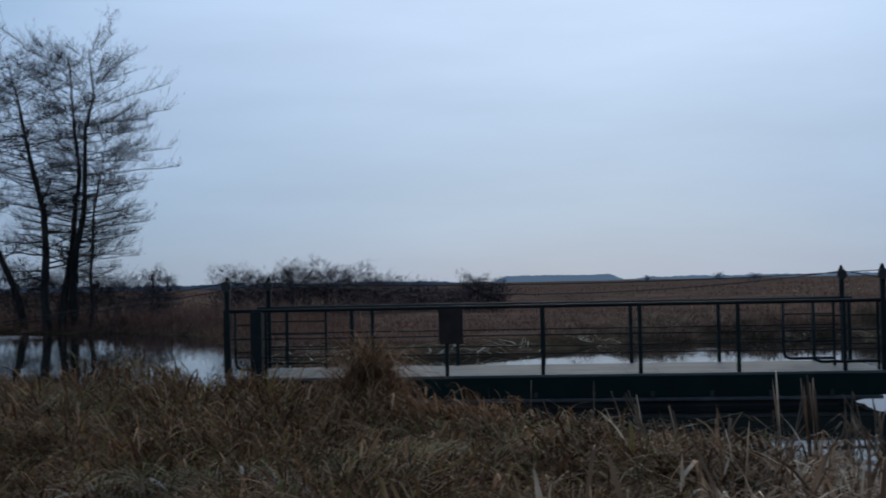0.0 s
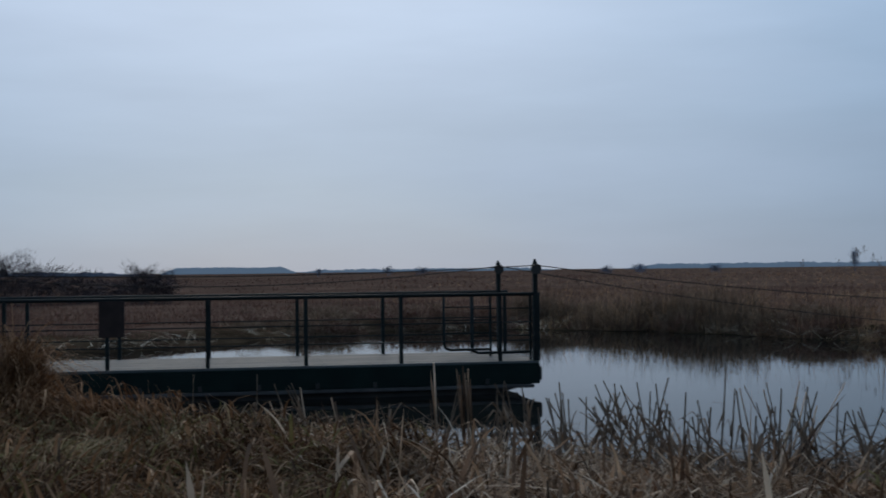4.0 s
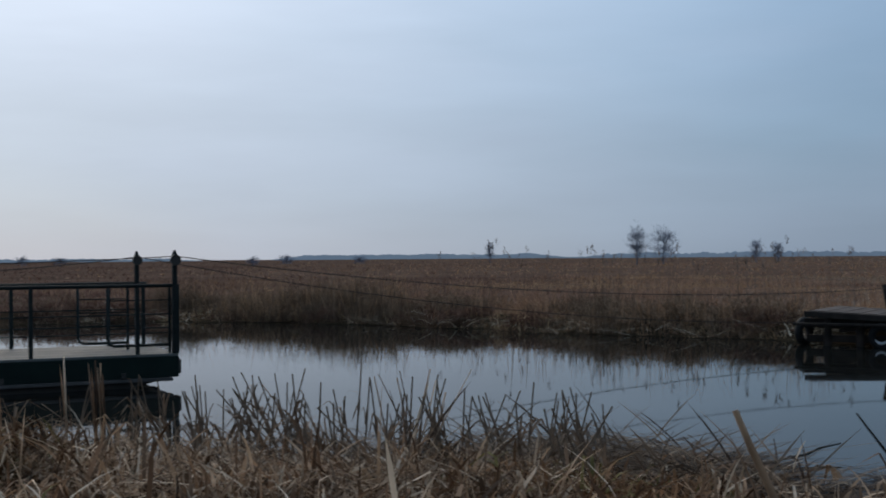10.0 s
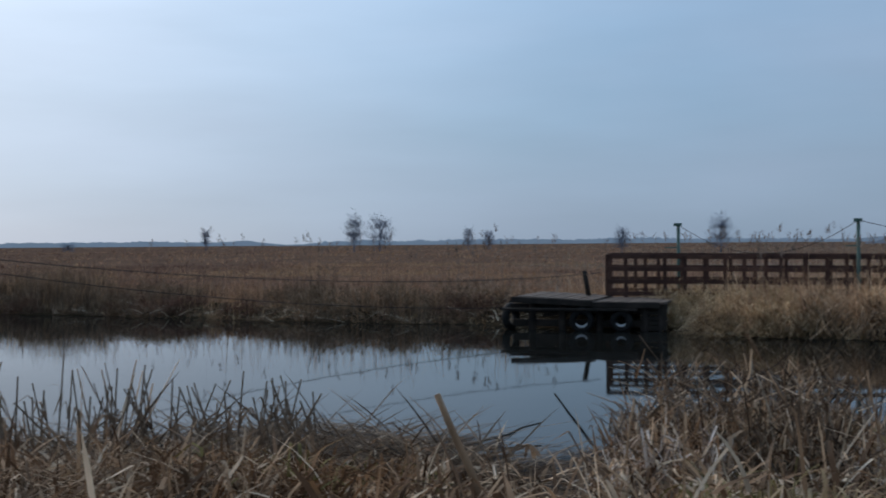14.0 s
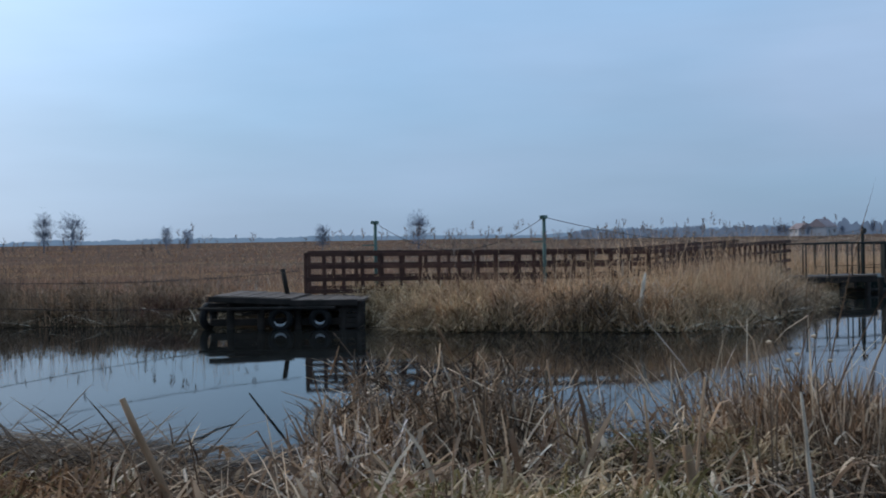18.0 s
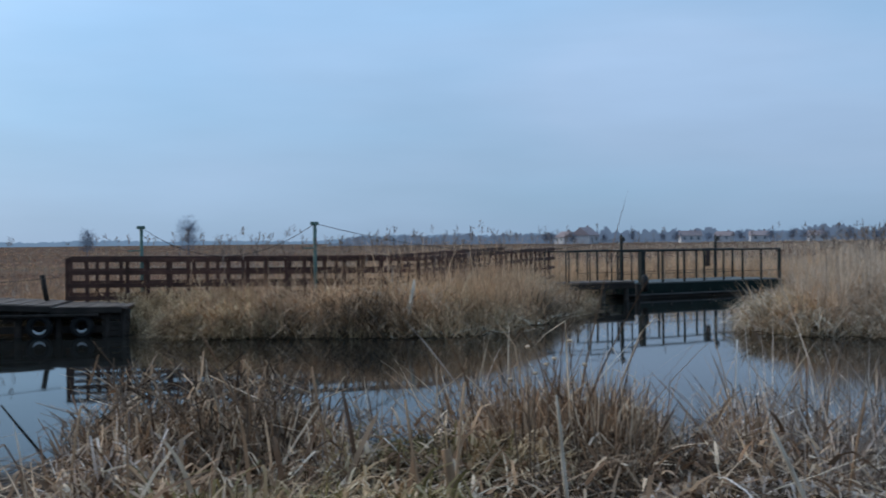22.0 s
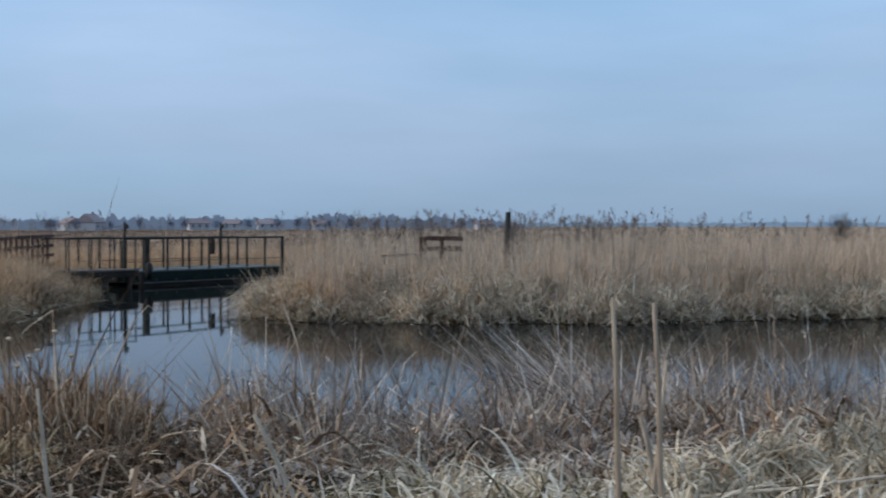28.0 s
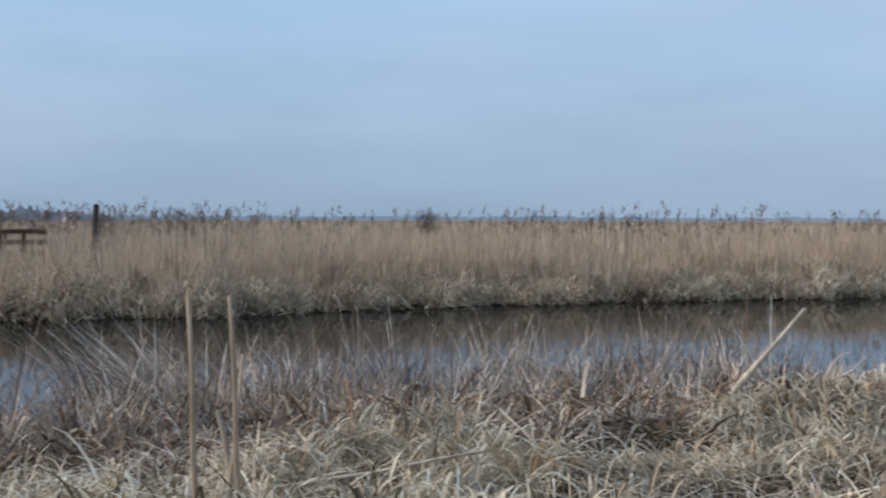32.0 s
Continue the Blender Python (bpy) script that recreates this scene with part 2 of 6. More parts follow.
M_FIELD = blade_material("dull_reed_field", [(0.0, (0.27, 0.205, 0.155)), (0.5, (0.355, 0.275, 0.21)), (1.0, (0.47, 0.37, 0.285))], 0.6, (0.30, 0.245, 0.135), clump=0.3, broad=0.08)
M_OLIVE = blade_material("olive_straw_grass", [(0.0, (0.065, 0.050, 0.020)), (0.4, (0.215, 0.16, 0.072)), (0.8, (0.40, 0.295, 0.15)), (1.0, (0.66, 0.52, 0.32))], 0.65, (0.13, 0.125, 0.036), clump=0.6)
M_PLUME = blade_material("reed_plume", [(0.0, (0.13, 0.10, 0.085)), (1.0, (0.27, 0.215, 0.18))], 0.2)
M_GREY = blade_material("weathered_grey_reed", [(0.0, (0.17, 0.127, 0.103)), (0.4, (0.42, 0.335, 0.276)), (0.75, (0.64, 0.53, 0.445)), (1.0, (0.88, 0.775, 0.665))], 0.4, (0.30, 0.22, 0.17), clump=0.6, thin=0.08)
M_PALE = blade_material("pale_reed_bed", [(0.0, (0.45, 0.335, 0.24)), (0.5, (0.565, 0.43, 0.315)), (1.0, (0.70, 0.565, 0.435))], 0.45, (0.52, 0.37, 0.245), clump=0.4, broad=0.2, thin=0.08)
M_TWIG = blade_material("bare_twig", [(0.0, (0.022, 0.020, 0.023)), (1.0, (0.060, 0.052, 0.054))], 0.2, (0.036, 0.033, 0.034), 0.85, thin=0.0)
M_WILLOW = blade_material("willow_twig", [(0.0, (0.042, 0.037, 0.043)), (1.0, (0.11, 0.093, 0.10))], 0.3, (0.07, 0.06, 0.063), 0.85, thin=0.0)
M_BARK = surface_material("alder_bark", (0.019, 0.018, 0.016), (0.055, 0.049, 0.042), 5.0, 0.9, stretch=(1, 1, 0.3), bump=0.6)
M_SOIL = surface_material("peaty_ground", (0.03, 0.021, 0.014), (0.10, 0.07, 0.042), 0.9, 1.0, spec=0.0, bump=0.8, vary=0, bump_scale=14.0)
M_LITTER = surface_material("pressed_straw_litter", (0.085, 0.055, 0.042), (0.195, 0.125, 0.09), 0.12, 1.0, spec=0.0, bump=0.8, vary=0, bump_scale=30.0)
M_GREEN = surface_material("green_steel_paint", (0.003, 0.010, 0.009), (0.007, 0.019, 0.016), 2.5, 0.65, spec=0.15, bump=0.15, vary=0.1)
M_HULL = surface_material("dark_hull_paint", (0.02, 0.021, 0.02), (0.055, 0.05, 0.045), 1.5, 0.6, bump=0.2, vary=0.1)
M_STRIP = surface_material("worn_rubbing_strip", (0.050, 0.048, 0.047), (0.100, 0.095, 0.091), 3.0, 0.7, bump=0.2, vary=0.1)
M_DECK = surface_material("worn_deck_board", (0.072, 0.082, 0.078), (0.128, 0.138, 0.132), 2.0, 0.75, bump=0.25, stretch=(0.3, 3, 1), vary=0.12)
M_STEEL = surface_material("dark_steel_tube", (0.006, 0.010, 0.010), (0.014, 0.020, 0.019), 6.0, 0.6, spec=0.2, bump=0.1, vary=0.15)
M_CABLE = surface_material("rusty_wire_rope", (0.03, 0.024, 0.02), (0.07, 0.055, 0.045), 20.0, 0.7, bump=0.2, vary=0.1)
M_BROWN = surface_material("brown_stained_wood", (0.045, 0.020, 0.014), (0.10, 0.048, 0.034), 4.0, 0.8, bump=0.3, vary=0.25)
M_OLDWOOD = surface_material("weathered_dock_wood", (0.010, 0.008, 0.006), (0.040, 0.030, 0.024), 3.0, 0.85, bump=0.5, stretch=(1, 1, 1), vary=0.25)
M_PALEWOOD = surface_material("grey_dock_board", (0.075, 0.055, 0.044), (0.17, 0.13, 0.105), 3.0, 0.85, bump=0.4, vary=0.2)
M_RUBBER = surface_material("tyre_rubber", (0.006, 0.006, 0.006), (0.018, 0.017, 0.017), 8.0, 0.75, bump=0.2, vary=0.1)
M_POSTGREEN = surface_material("faded_green_post", (0.05, 0.10, 0.085), (0.10, 0.17, 0.145), 5.0, 0.7, bump=0.2, vary=0.1)
M_BOX = surface_material("rust_brown_board", (0.020, 0.013, 0.011), (0.045, 0.027, 0.022), 5.0, 0.75, bump=0.2, vary=0.1)
# house colours are lightened and greyed to carry the distance haze
M_WALL = surface_material("hazed_render_wall", (0.42, 0.42, 0.44), (0.52, 0.51, 0.52), 0.4, 0.9, bump=0.1, vary=0.2)
M_ROOF = surface_material("hazed_red_tile_roof", (0.24, 0.19, 0.19), (0.30, 0.235, 0.23), 0.6, 0.9, bump=0.2, vary=0.2)
M_PANE = surface_material("hazed_window_pane", (0.15, 0.17, 0.19), (0.19, 0.21, 0.23), 1.0, 0.15, spec=0.5, bump=0.0, vary=0.1)
# aerial haze is put into the colour: blue base plus a faint emission
M_HILL = surface_material("far_wood_haze_glow", (0.10, 0.14, 0.19), (0.13, 0.17, 0.23), 0.012, 1.0, spec=0.0, bump=0.0, vary=0.0)
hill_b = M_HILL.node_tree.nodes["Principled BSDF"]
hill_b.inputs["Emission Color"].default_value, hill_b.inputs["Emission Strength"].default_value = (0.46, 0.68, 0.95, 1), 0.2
# pale and bluish because distance haze is mixed into the base colour
M_WOOD_FAR = surface_material("hazed_bare_wood", (0.15, 0.18, 0.235), (0.23, 0.26, 0.32), 0.08, 1.0, spec=0.0, bump=0.0, vary=0.15)

# tree bands glow weakly in blue, standing in for the air before them
M_WOOD_HAZE = surface_material("village_wood_haze_glow", (0.06, 0.075, 0.10), (0.12, 0.14, 0.17), 0.08, 1.0, spec=0.0, bump=0.0, vary=0.15)
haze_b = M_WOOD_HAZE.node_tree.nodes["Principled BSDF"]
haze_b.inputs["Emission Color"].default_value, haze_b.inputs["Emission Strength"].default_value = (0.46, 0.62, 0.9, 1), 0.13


def water_material():
    m, n, l, b = material("still_river_water", 0.03, 0.0, 0.5)
    b.inputs["Base Color"].default_value = (0.012, 0.013, 0.012, 1)
    b.inputs["IOR"].default_value = 1.12
    a, c = noise_node(n, l, 0.9, 2.0, (1, 1, 1)), noise_node(n, l, 0.12, 2.0)
    mul = n.new("ShaderNodeMath")
    mul.operation = "MULTIPLY"
    l.new(a.outputs["Fac"], mul.inputs[0])
    l.new(c.outputs["Fac"], mul.inputs[1])
    bp = n.new("ShaderNodeBump")
    bp.inputs["Strength"].default_value, bp.inputs["Distance"].default_value = 0.02, 0.1
    l.new(mul.outputs[0], bp.inputs["Height"])
    l.new(bp.outputs["Normal"], b.inputs["Normal"])
    return m


M_WATER = water_material()


# ---- building helpers ----
def link_mesh(name, verts, faces, mat, parent=None, label="", smooth=False):
    me = bpy.data.meshes.new(name)
    me.from_pydata([tuple(v) for v in verts], [], [tuple(f) for f in faces])
    me.materials.append(mat)
    if smooth:
        me.polygons.foreach_set("use_smooth", [True] * len(me.polygons))
    ob = new(name, me)
    if parent is not None:
        ob.parent = parent
    if label:
        ob["label"] = label
    return ob


def array_mesh(name, verts, quads, tris, mat, smooth=False):
    """A large mesh from arrays of vertices, quads and triangles."""
    me = bpy.data.meshes.new(name)
    nv, nq, nt = len(verts), len(quads), len(tris)
    me.vertices.add(nv)
    me.vertices.foreach_set("co", np.ascontiguousarray(verts, dtype=np.float32).ravel())
    me.loops.add(nq * 4 + nt * 3)
    idx = np.concatenate([np.asarray(quads, dtype=np.int32).ravel(), np.asarray(tris, dtype=np.int32).ravel()])
    me.loops.foreach_set("vertex_index", idx)
    me.polygons.add(nq + nt)
    starts = np.concatenate([np.arange(nq) * 4, nq * 4 + np.arange(nt) * 3]).astype(np.int32)
    me.polygons.foreach_set("loop_start", starts)
    if smooth:
        me.polygons.foreach_set("use_smooth", np.ones(nq + nt, dtype=bool))
    me.materials.append(mat)
    me.update(calc_edges=True)
    me.validate()
    return me


def part(name, bm, mat, parent, label=""):
    me = bpy.data.meshes.new(name)
    bm.to_mesh(me)
    bm.free()
    me.materials.append(mat)
    ob = new(name, me)
    ob.parent = parent
    if label:
        ob["label"] = label
    return ob


def thing(name, m, label, category, group="", kind=""):
    ob = new(name)
    ob.matrix_basis = m
    ob.empty_display_size = 0.2
    return tagged(ob, label, category, group, kind)


def box_bm(x0, y0, z0, x1, y1, z1, bevel=0.0):
    bm = bmesh.new()
    bmesh.ops.create_cube(bm, size=1.0)
    for v in bm.verts:
        v.co = ((x0 + x1) / 2 + v.co.x * (x1 - x0), (y0 + y1) / 2 + v.co.y * (y1 - y0), (z0 + z1) / 2 + v.co.z * (z1 - z0))
    if bevel:
        bmesh.ops.bevel(bm, geom=bm.edges[:], offset=bevel, segments=1, affect="EDGES")
    return bm


def tube_arrays(pts, radii, sides=8):
    """A tube along a line of points: vertices and faces, closed at both ends."""
    pts = [Vector(p) for p in pts]
    if not hasattr(radii, "__len__"):
        radii = [radii] * len(pts)
    verts, faces = [], []
    ref = None
    for i, p in enumerate(pts):
        d = (pts[min(i + 1, len(pts) - 1)] - pts[max(i - 1, 0)]).normalized()
        if ref is None:
            ref = Vector((0, 0, 1)) if abs(d.z) < 0.9 else Vector((1, 0, 0))
        a = d.cross(ref).normalized()
        b = a.cross(d).normalized()
        ref = b
        for k in range(sides):
            w = 2 * math.pi * k / sides
            verts.append(p + radii[i] * (math.cos(w) * a + math.sin(w) * b))
    for i in range(len(pts) - 1):
        for k in range(sides):
            k2 = (k + 1) % sides
            faces.append((i * sides + k, i * sides + k2, (i + 1) * sides + k2, (i + 1) * sides + k))
    faces.append(tuple(range(sides))[::-1])
    faces.append(tuple((len(pts) - 1) * sides + k for k in range(sides)))
    return verts, faces


def tube(name, pts, radii, mat, parent=None, label="", sides=8):
    v, f = tube_arrays(pts, radii, sides)
    return link_mesh(name, v, f, mat, parent, label, smooth=sides > 5)


def sag_line(a, b, sag, n=24):
    a, b = Vector(a), Vector(b)
    return [a.lerp(b, i / n) - Vector((0, 0, 4 * sag * (i / n) * (1 - i / n))) for i in range(n + 1)]


def polar(az, dist, z=0.0):
    return Vector((dist * math.sin(radians(az)), dist * math.cos(radians(az)), z))


rng = np.random.default_rng(7)


def value_noise(x, y, scale, seed=0):
    """Smooth noise from 0 to 1 for arrays of places."""
    x, y = np.asarray(x) * scale, np.asarray(y) * scale
    xi, yi = np.floor(x).astype(np.int64), np.floor(y).astype(np.int64)
    fx, fy = x - xi, y - yi
    fx, fy = fx * fx * (3 - 2 * fx), fy * fy * (3 - 2 * fy)

    def at(i, j):
        h = (i * 374761393 + j * 668265263 + seed * 974634777) & 0x7FFFFFFF
        h = ((h ^ (h >> 13)) * 1274126177) & 0x7FFFFFFF
        return ((h ^ (h >> 16)) & 0xFFFF) / 65535.0

    return (at(xi, yi) * (1 - fx) + at(xi + 1, yi) * fx) * (1 - fy) + (at(xi, yi + 1) * (1 - fx) + at(xi + 1, yi + 1) * fx) * fy


# ---- the river's two banks ----
FAR_BANK = [(-160, 95), (-60, 72), (-30, 62), (-14, 57), (-9, 50), (-7, 40), (-4, 33.5), (1, 34), (5, 38), (8.5, 41),
            (13, 40.5), (16.5, 37), (18.3, 32), (19.4, 28.8), (20.9, 24.3), (22.6, 21.6), (23.6, 16.8), (22.9, 14.7),
            (23.6, 12), (24.4, 10.2), (26, 9.2), (33, 10.4), (40, 11.2), (43, 12.4), (50, 8.6), (49, 5.5), (44, 5.2),
            (34, 4.6), (28, 4.6), (26.6, 3.4), (26.2, 1.0), (25.8, -2.5), (27, -6), (28, -10), (28.3, -20), (30, -40), (36, -90), (50, -160)]
NEAR_BANK = [(-160, 60), (-60, 38), (-30, 27), (-14, 22.5), (-8, 22.5), (-4, 20.8), (-1.5, 18.6), (1, 16), (3, 13.6), (5, 11.5),
             (6.4, 9.4), (7.2, 8.4), (7.5, 7.4), (7.4, 6.5), (8.5, 6.1), (9.6, 5.6), (10.4, 4.5), (11.2, 2), (11.6, -1), (11.8, -5), (12.6, -10), (14, -13),
             (14.5, -20), (16, -40), (22, -90), (30, -160)]
RIVER = np.array(FAR_BANK + NEAR_BANK[::-1], dtype=float)


def edge_distance(x, y, line, closed=False):
    line = np.asarray(line, dtype=float)
    best = np.full(len(x), 1e9)
    n = len(line)
    for i in range(n if closed else n - 1):
        (ax, ay), (bx, by) = line[i], line[(i + 1) % n]
        dx, dy = bx - ax, by - ay
        k = np.clip(((x - ax) * dx + (y - ay) * dy) / (dx * dx + dy * dy), 0, 1)
        best = np.minimum(best, np.hypot(x - ax - k * dx, y - ay - k * dy))
    return best


def in_river(x, y):
    inside = np.zeros(len(x), dtype=bool)
    n = len(RIVER)
    for i in range(n):
        (ax, ay), (bx, by) = RIVER[i], RIVER[(i + 1) % n]
        cross = (ay > y) != (by > y)
        with np.errstate(divide="ignore", invalid="ignore"):
            inside ^= cross & (x < (bx - ax) * (y - ay) / (by - ay) + ax)
    return inside


def shore(x, y):
    """Metres from the waterline: positive on land, negative in the river. The line itself wanders a little."""
    x, y = np.asarray(x, dtype=float), np.asarray(y, dtype=float)
    d = edge_distance(x, y, RIVER, True)
    d = np.where(in_river(x, y), -d, d)
    return d + (value_noise(x, y, 0.9, 3) - 0.5) * 0.9 + (value_noise(x, y, 2.6, 4) - 0.5) * 0.4


def near_side(x, y):
    """True on the camera's own bank."""
    return edge_distance(np.asarray(x, float), np.asarray(y, float), NEAR_BANK) < edge_distance(np.asarray(x, float), np.asarray(y, float), FAR_BANK)


def ground_z(x, y, d=None):
    d = shore(x, y) if d is None else d
    k = np.clip(d / np.where(near_side(x, y), 3.2, 1.6), 0, 1)
    land = 0.02 + 0.33 * k * k * (3 - 2 * k) + 0.12 * (value_noise(x, y, 0.5, 5) - 0.5) * k + 0.07 * (value_noise(x, y, 1.7, 6) - 0.5) * k
    land = land + np.where(near_side(x, y), 0.34 * (value_noise(x, y, 0.75, 8) - 0.45) * np.clip((d - 1.0) / 2, 0, 1), 0)
    return np.where(d > 0, land, np.maximum(0.02 + d * 0.45, -0.9))


def build_ground():
    radii = np.concatenate([[0.0], np.arange(1, 8, 0.8), np.arange(8, 62, 0.6), np.geomspace(62, 4600, 46)])
    n_az = 430
    az = np.linspace(0, 2 * np.pi, n_az, endpoint=False)
    r, a = np.meshgrid(radii[1:], az, indexing="ij")
    x, y = (r * np.sin(a)).ravel(), (r * np.cos(a)).ravel()
    z = ground_z(x, y)
    verts = np.concatenate([[[0, 0, 0.36]], np.stack([x, y, z], 1)])
    m = len(radii) - 1
    i, j = np.meshgrid(np.arange(m - 1), np.arange(n_az), indexing="ij")
    j2 = (j + 1) % n_az
    quads = np.stack([1 + i * n_az + j, 1 + (i + 1) * n_az + j, 1 + (i + 1) * n_az + j2, 1 + i * n_az + j2], -1).reshape(-1, 4)[:, ::-1]
    k = np.arange(n_az)
    tris = np.stack([np.zeros(n_az, int), 1 + (k + 1) % n_az, 1 + k], 1)
    me = array_mesh("ground", verts, quads, tris, M_SOIL, True)
    me.materials.append(M_LITTER)
    mid = verts[quads].mean(1)
    far = (shore(mid[:, 0], mid[:, 1]) > 2.0) & ~near_side(mid[:, 0], mid[:, 1])
    me.polygons.foreach_set("material_index", np.concatenate([far, np.zeros(len(tris), bool)]).astype(np.int32))
    ob = new("ground", me)
    tagged(ob, "dark peaty marsh ground with dead plant litter", "ground", kind="structure")


build_ground()
wv = [(-400, -400, 0), (400, -400, 0), (400, 400, 0), (-400, 400, 0)]
river_water = link_mesh("water", wv, [(0, 1, 2, 3)], M_WATER)
tagged(river_water, "still dark river water mirroring sky and reeds", "water", kind="structure")


# ---- blades: reeds, straw, grass ----
def blades(base, height, width, lean, bend, segs=3, heading=None, fold=None, taper=0.75, arch=None):
    """Ribbons for stems and leaves. lean: how far the tip goes sideways for its height; bend: how much of it comes late;
    fold: the part of its length after which a broken blade hangs down."""
    n = len(base)
    phi = rng.uniform(0, 2 * np.pi, n) if heading is None else heading
    fold = np.full(n, 2.0) if fold is None else fold
    turn = rng.uniform(0, np.pi, n)
    dx, dy = np.cos(phi), np.sin(phi)
    phi2 = phi + rng.normal(0, 0.9, n)
    drop = rng.uniform(0.25, 1.3, n)
    wx, wy = np.cos(turn), np.sin(turn)
    norm = 1 / np.sqrt(1 + lean**2)

    def curve(s):
        out = lean * ((1 - bend) * s + bend * s**2.2) * height * norm
        up = height * norm * (s - 0.35 * bend * np.minimum(lean, 2.5) / 2.5 * s**2.5) if arch is None else height * norm * (s - arch * s * s)
        return np.stack([base[:, 0] + dx * out, base[:, 1] + dy * out, base[:, 2] + up], 1)

    rows = []
    for k in range(segs + 1):
        s = k / segs
        c = curve(np.minimum(s, fold))
        over = np.maximum(s - fold, 0) * height / np.sqrt(1 + drop**2)
        c = c + np.stack([np.cos(phi2) * over, np.sin(phi2) * over, -drop * over], 1)
        c[:, 2] = np.maximum(c[:, 2], 0.012)
        w = width * (1 - taper * s) / 2
        if k == segs:
            rows.append(c[:, None])
        else:
            wv_ = np.stack([wx * w, wy * w, np.zeros(n)], 1)
            rows.append(np.stack([c - wv_, c + wv_], 1))
    verts = np.concatenate(rows, 1)
    per = 2 * segs + 1
    off = (np.arange(n) * per)[:, None]
    quads = np.concatenate([off + np.array([[2 * k, 2 * k + 1, 2 * k + 3, 2 * k + 2]]) for k in range(segs - 1)]) if segs > 1 else np.zeros((0, 4), int)
    tris = off + np.array([[2 * segs - 2, 2 * segs - 1, 2 * segs]])
    return verts.reshape(-1, 3), quads, tris


def tufts(cx, cy, per, radius, height, droop, width, stand=0.15, folds=0.2, segs=4, bend=0.75, spread=0.5, arch=0.0):
    """Tussocks: blades that rise from each centre and lean away from it, the outer ones most."""
    k = len(cx)
    per = np.broadcast_to(np.asarray(per), (k,)).astype(int)
    own = np.repeat(np.arange(k), per)
    n = len(own)
    rad = np.broadcast_to(np.asarray(radius, float), (k,))[own]
    hgt = np.broadcast_to(np.asarray(height, float), (k,))[own]
    drp = np.broadcast_to(np.asarray(droop, float), (k,))[own]
    rho = np.sqrt(rng.uniform(0, 1, n))
    a = rng.uniform(0, 2 * np.pi, n)
    x, y = cx[own] + rho * rad * np.cos(a), cy[own] + rho * rad * np.sin(a)
    h = hgt * rng.uniform(0.55, 1.15, n) * (1.05 - 0.3 * rho)
    lean = np.abs(stand + drp * rho + rng.normal(0, 0.25 + 0.2 * drp, n))
    fold = np.where(rng.uniform(0, 1, n) < folds, rng.uniform(0.3, 0.8, n), 2.0)
    return blades(on_ground(x, y), h, rng.uniform(width[0], width[1], n), lean, bend, segs, heading=a + rng.normal(0, spread, n), fold=fold, arch=rng.uniform(0.15, 1, n) * arch * (0.3 + 0.7 * rho) if arch else None)


def shag(cx, cy, per, radius, height, width, flow, lean=(0.6, 2.0), arch=(0.7, 1.25), spread=0.6, segs=5):
    """Shaggy tussocks: long leaves that rise together and hang over to one side, combed by wind and snow."""
    k = len(cx)
    own = np.repeat(np.arange(k), per)
    n = len(own)
    hgt = np.broadcast_to(np.asarray(height, float), (k,))[own]
    rho, a = np.sqrt(rng.uniform(0, 1, n)), rng.uniform(0, 2 * np.pi, n)
    x, y = cx[own] + rho * radius * np.cos(a), cy[own] + rho * radius * np.sin(a)
    own_lean = rng.uniform(lean[0], lean[1], k)[own] * rng.uniform(0.6, 1.4, n)
    base = on_ground(x, y)
    base[:, 2] += 0.3 * hgt * (1 - rho**2)
    away = np.arctan2(np.sin(flow[own]) + 0.7 * rho * np.sin(a), np.cos(flow[own]) + 0.7 * rho * np.cos(a))
    return blades(base, hgt * rng.uniform(0.55, 1.25, n), rng.uniform(width[0], width[1], n), own_lean, 0.35, segs, heading=away + rng.normal(0, spread, n), arch=rng.uniform(arch[0], arch[1], n))


def comb(x, y, seed):
    """A heading that turns slowly over the ground."""
    return value_noise(x, y, 0.45, seed) * 4 * np.pi + rng.normal(0, 0.5, len(x))


def hummocks(cx, cy, per, radius, rise, length, width, flow, spread=0.7, folds=0.15, segs=4):
    """Rounded mounds of long grass: leaves spring from a dome and hang down over its sides, bent towards the flow."""
    k = len(cx)
    own = np.repeat(np.arange(k), per)
    n = len(own)
    rad, up, ln = (np.broadcast_to(np.asarray(v, float), (k,))[own] for v in (radius, rise, length))
    rho, a = np.sqrt(rng.uniform(0, 1, n)), rng.uniform(0, 2 * np.pi, n)
    base = on_ground(cx[own] + rho * rad * np.cos(a), cy[own] + rho * rad * np.sin(a))
    base[:, 2] += up * (1 - rho**2) * rng.uniform(0.55, 1.0, n)
    head = np.arctan2(0.55 * np.sin(flow[own]) + rho * np.sin(a), 0.55 * np.cos(flow[own]) + rho * np.cos(a)) + rng.normal(0, spread, n)
    lean = np.abs(0.35 + 1.3 * rho + rng.normal(0, 0.5, n))
    fold = np.where(rng.uniform(0, 1, n) < folds, rng.uniform(0.3, 0.8, n), 2.0)
    return blades(base, ln * rng.uniform(0.5, 1.3, n), rng.uniform(width[0], width[1], n), lean, 0.3, segs, heading=head, fold=fold, taper=0.6, arch=rng.uniform(0.5, 1.35, n))


def to_water(x, y):
    gx, gy = shore(x + 0.8, y) - shore(x - 0.8, y), shore(x, y + 0.8) - shore(x, y - 0.8)
    return np.arctan2(-gy, -gx)


def across(az):
    """A heading across the line from the bank's middle, to either side."""
    return -np.radians(az) + np.pi * (rng.uniform(0, 1, len(az)) < 0.6)


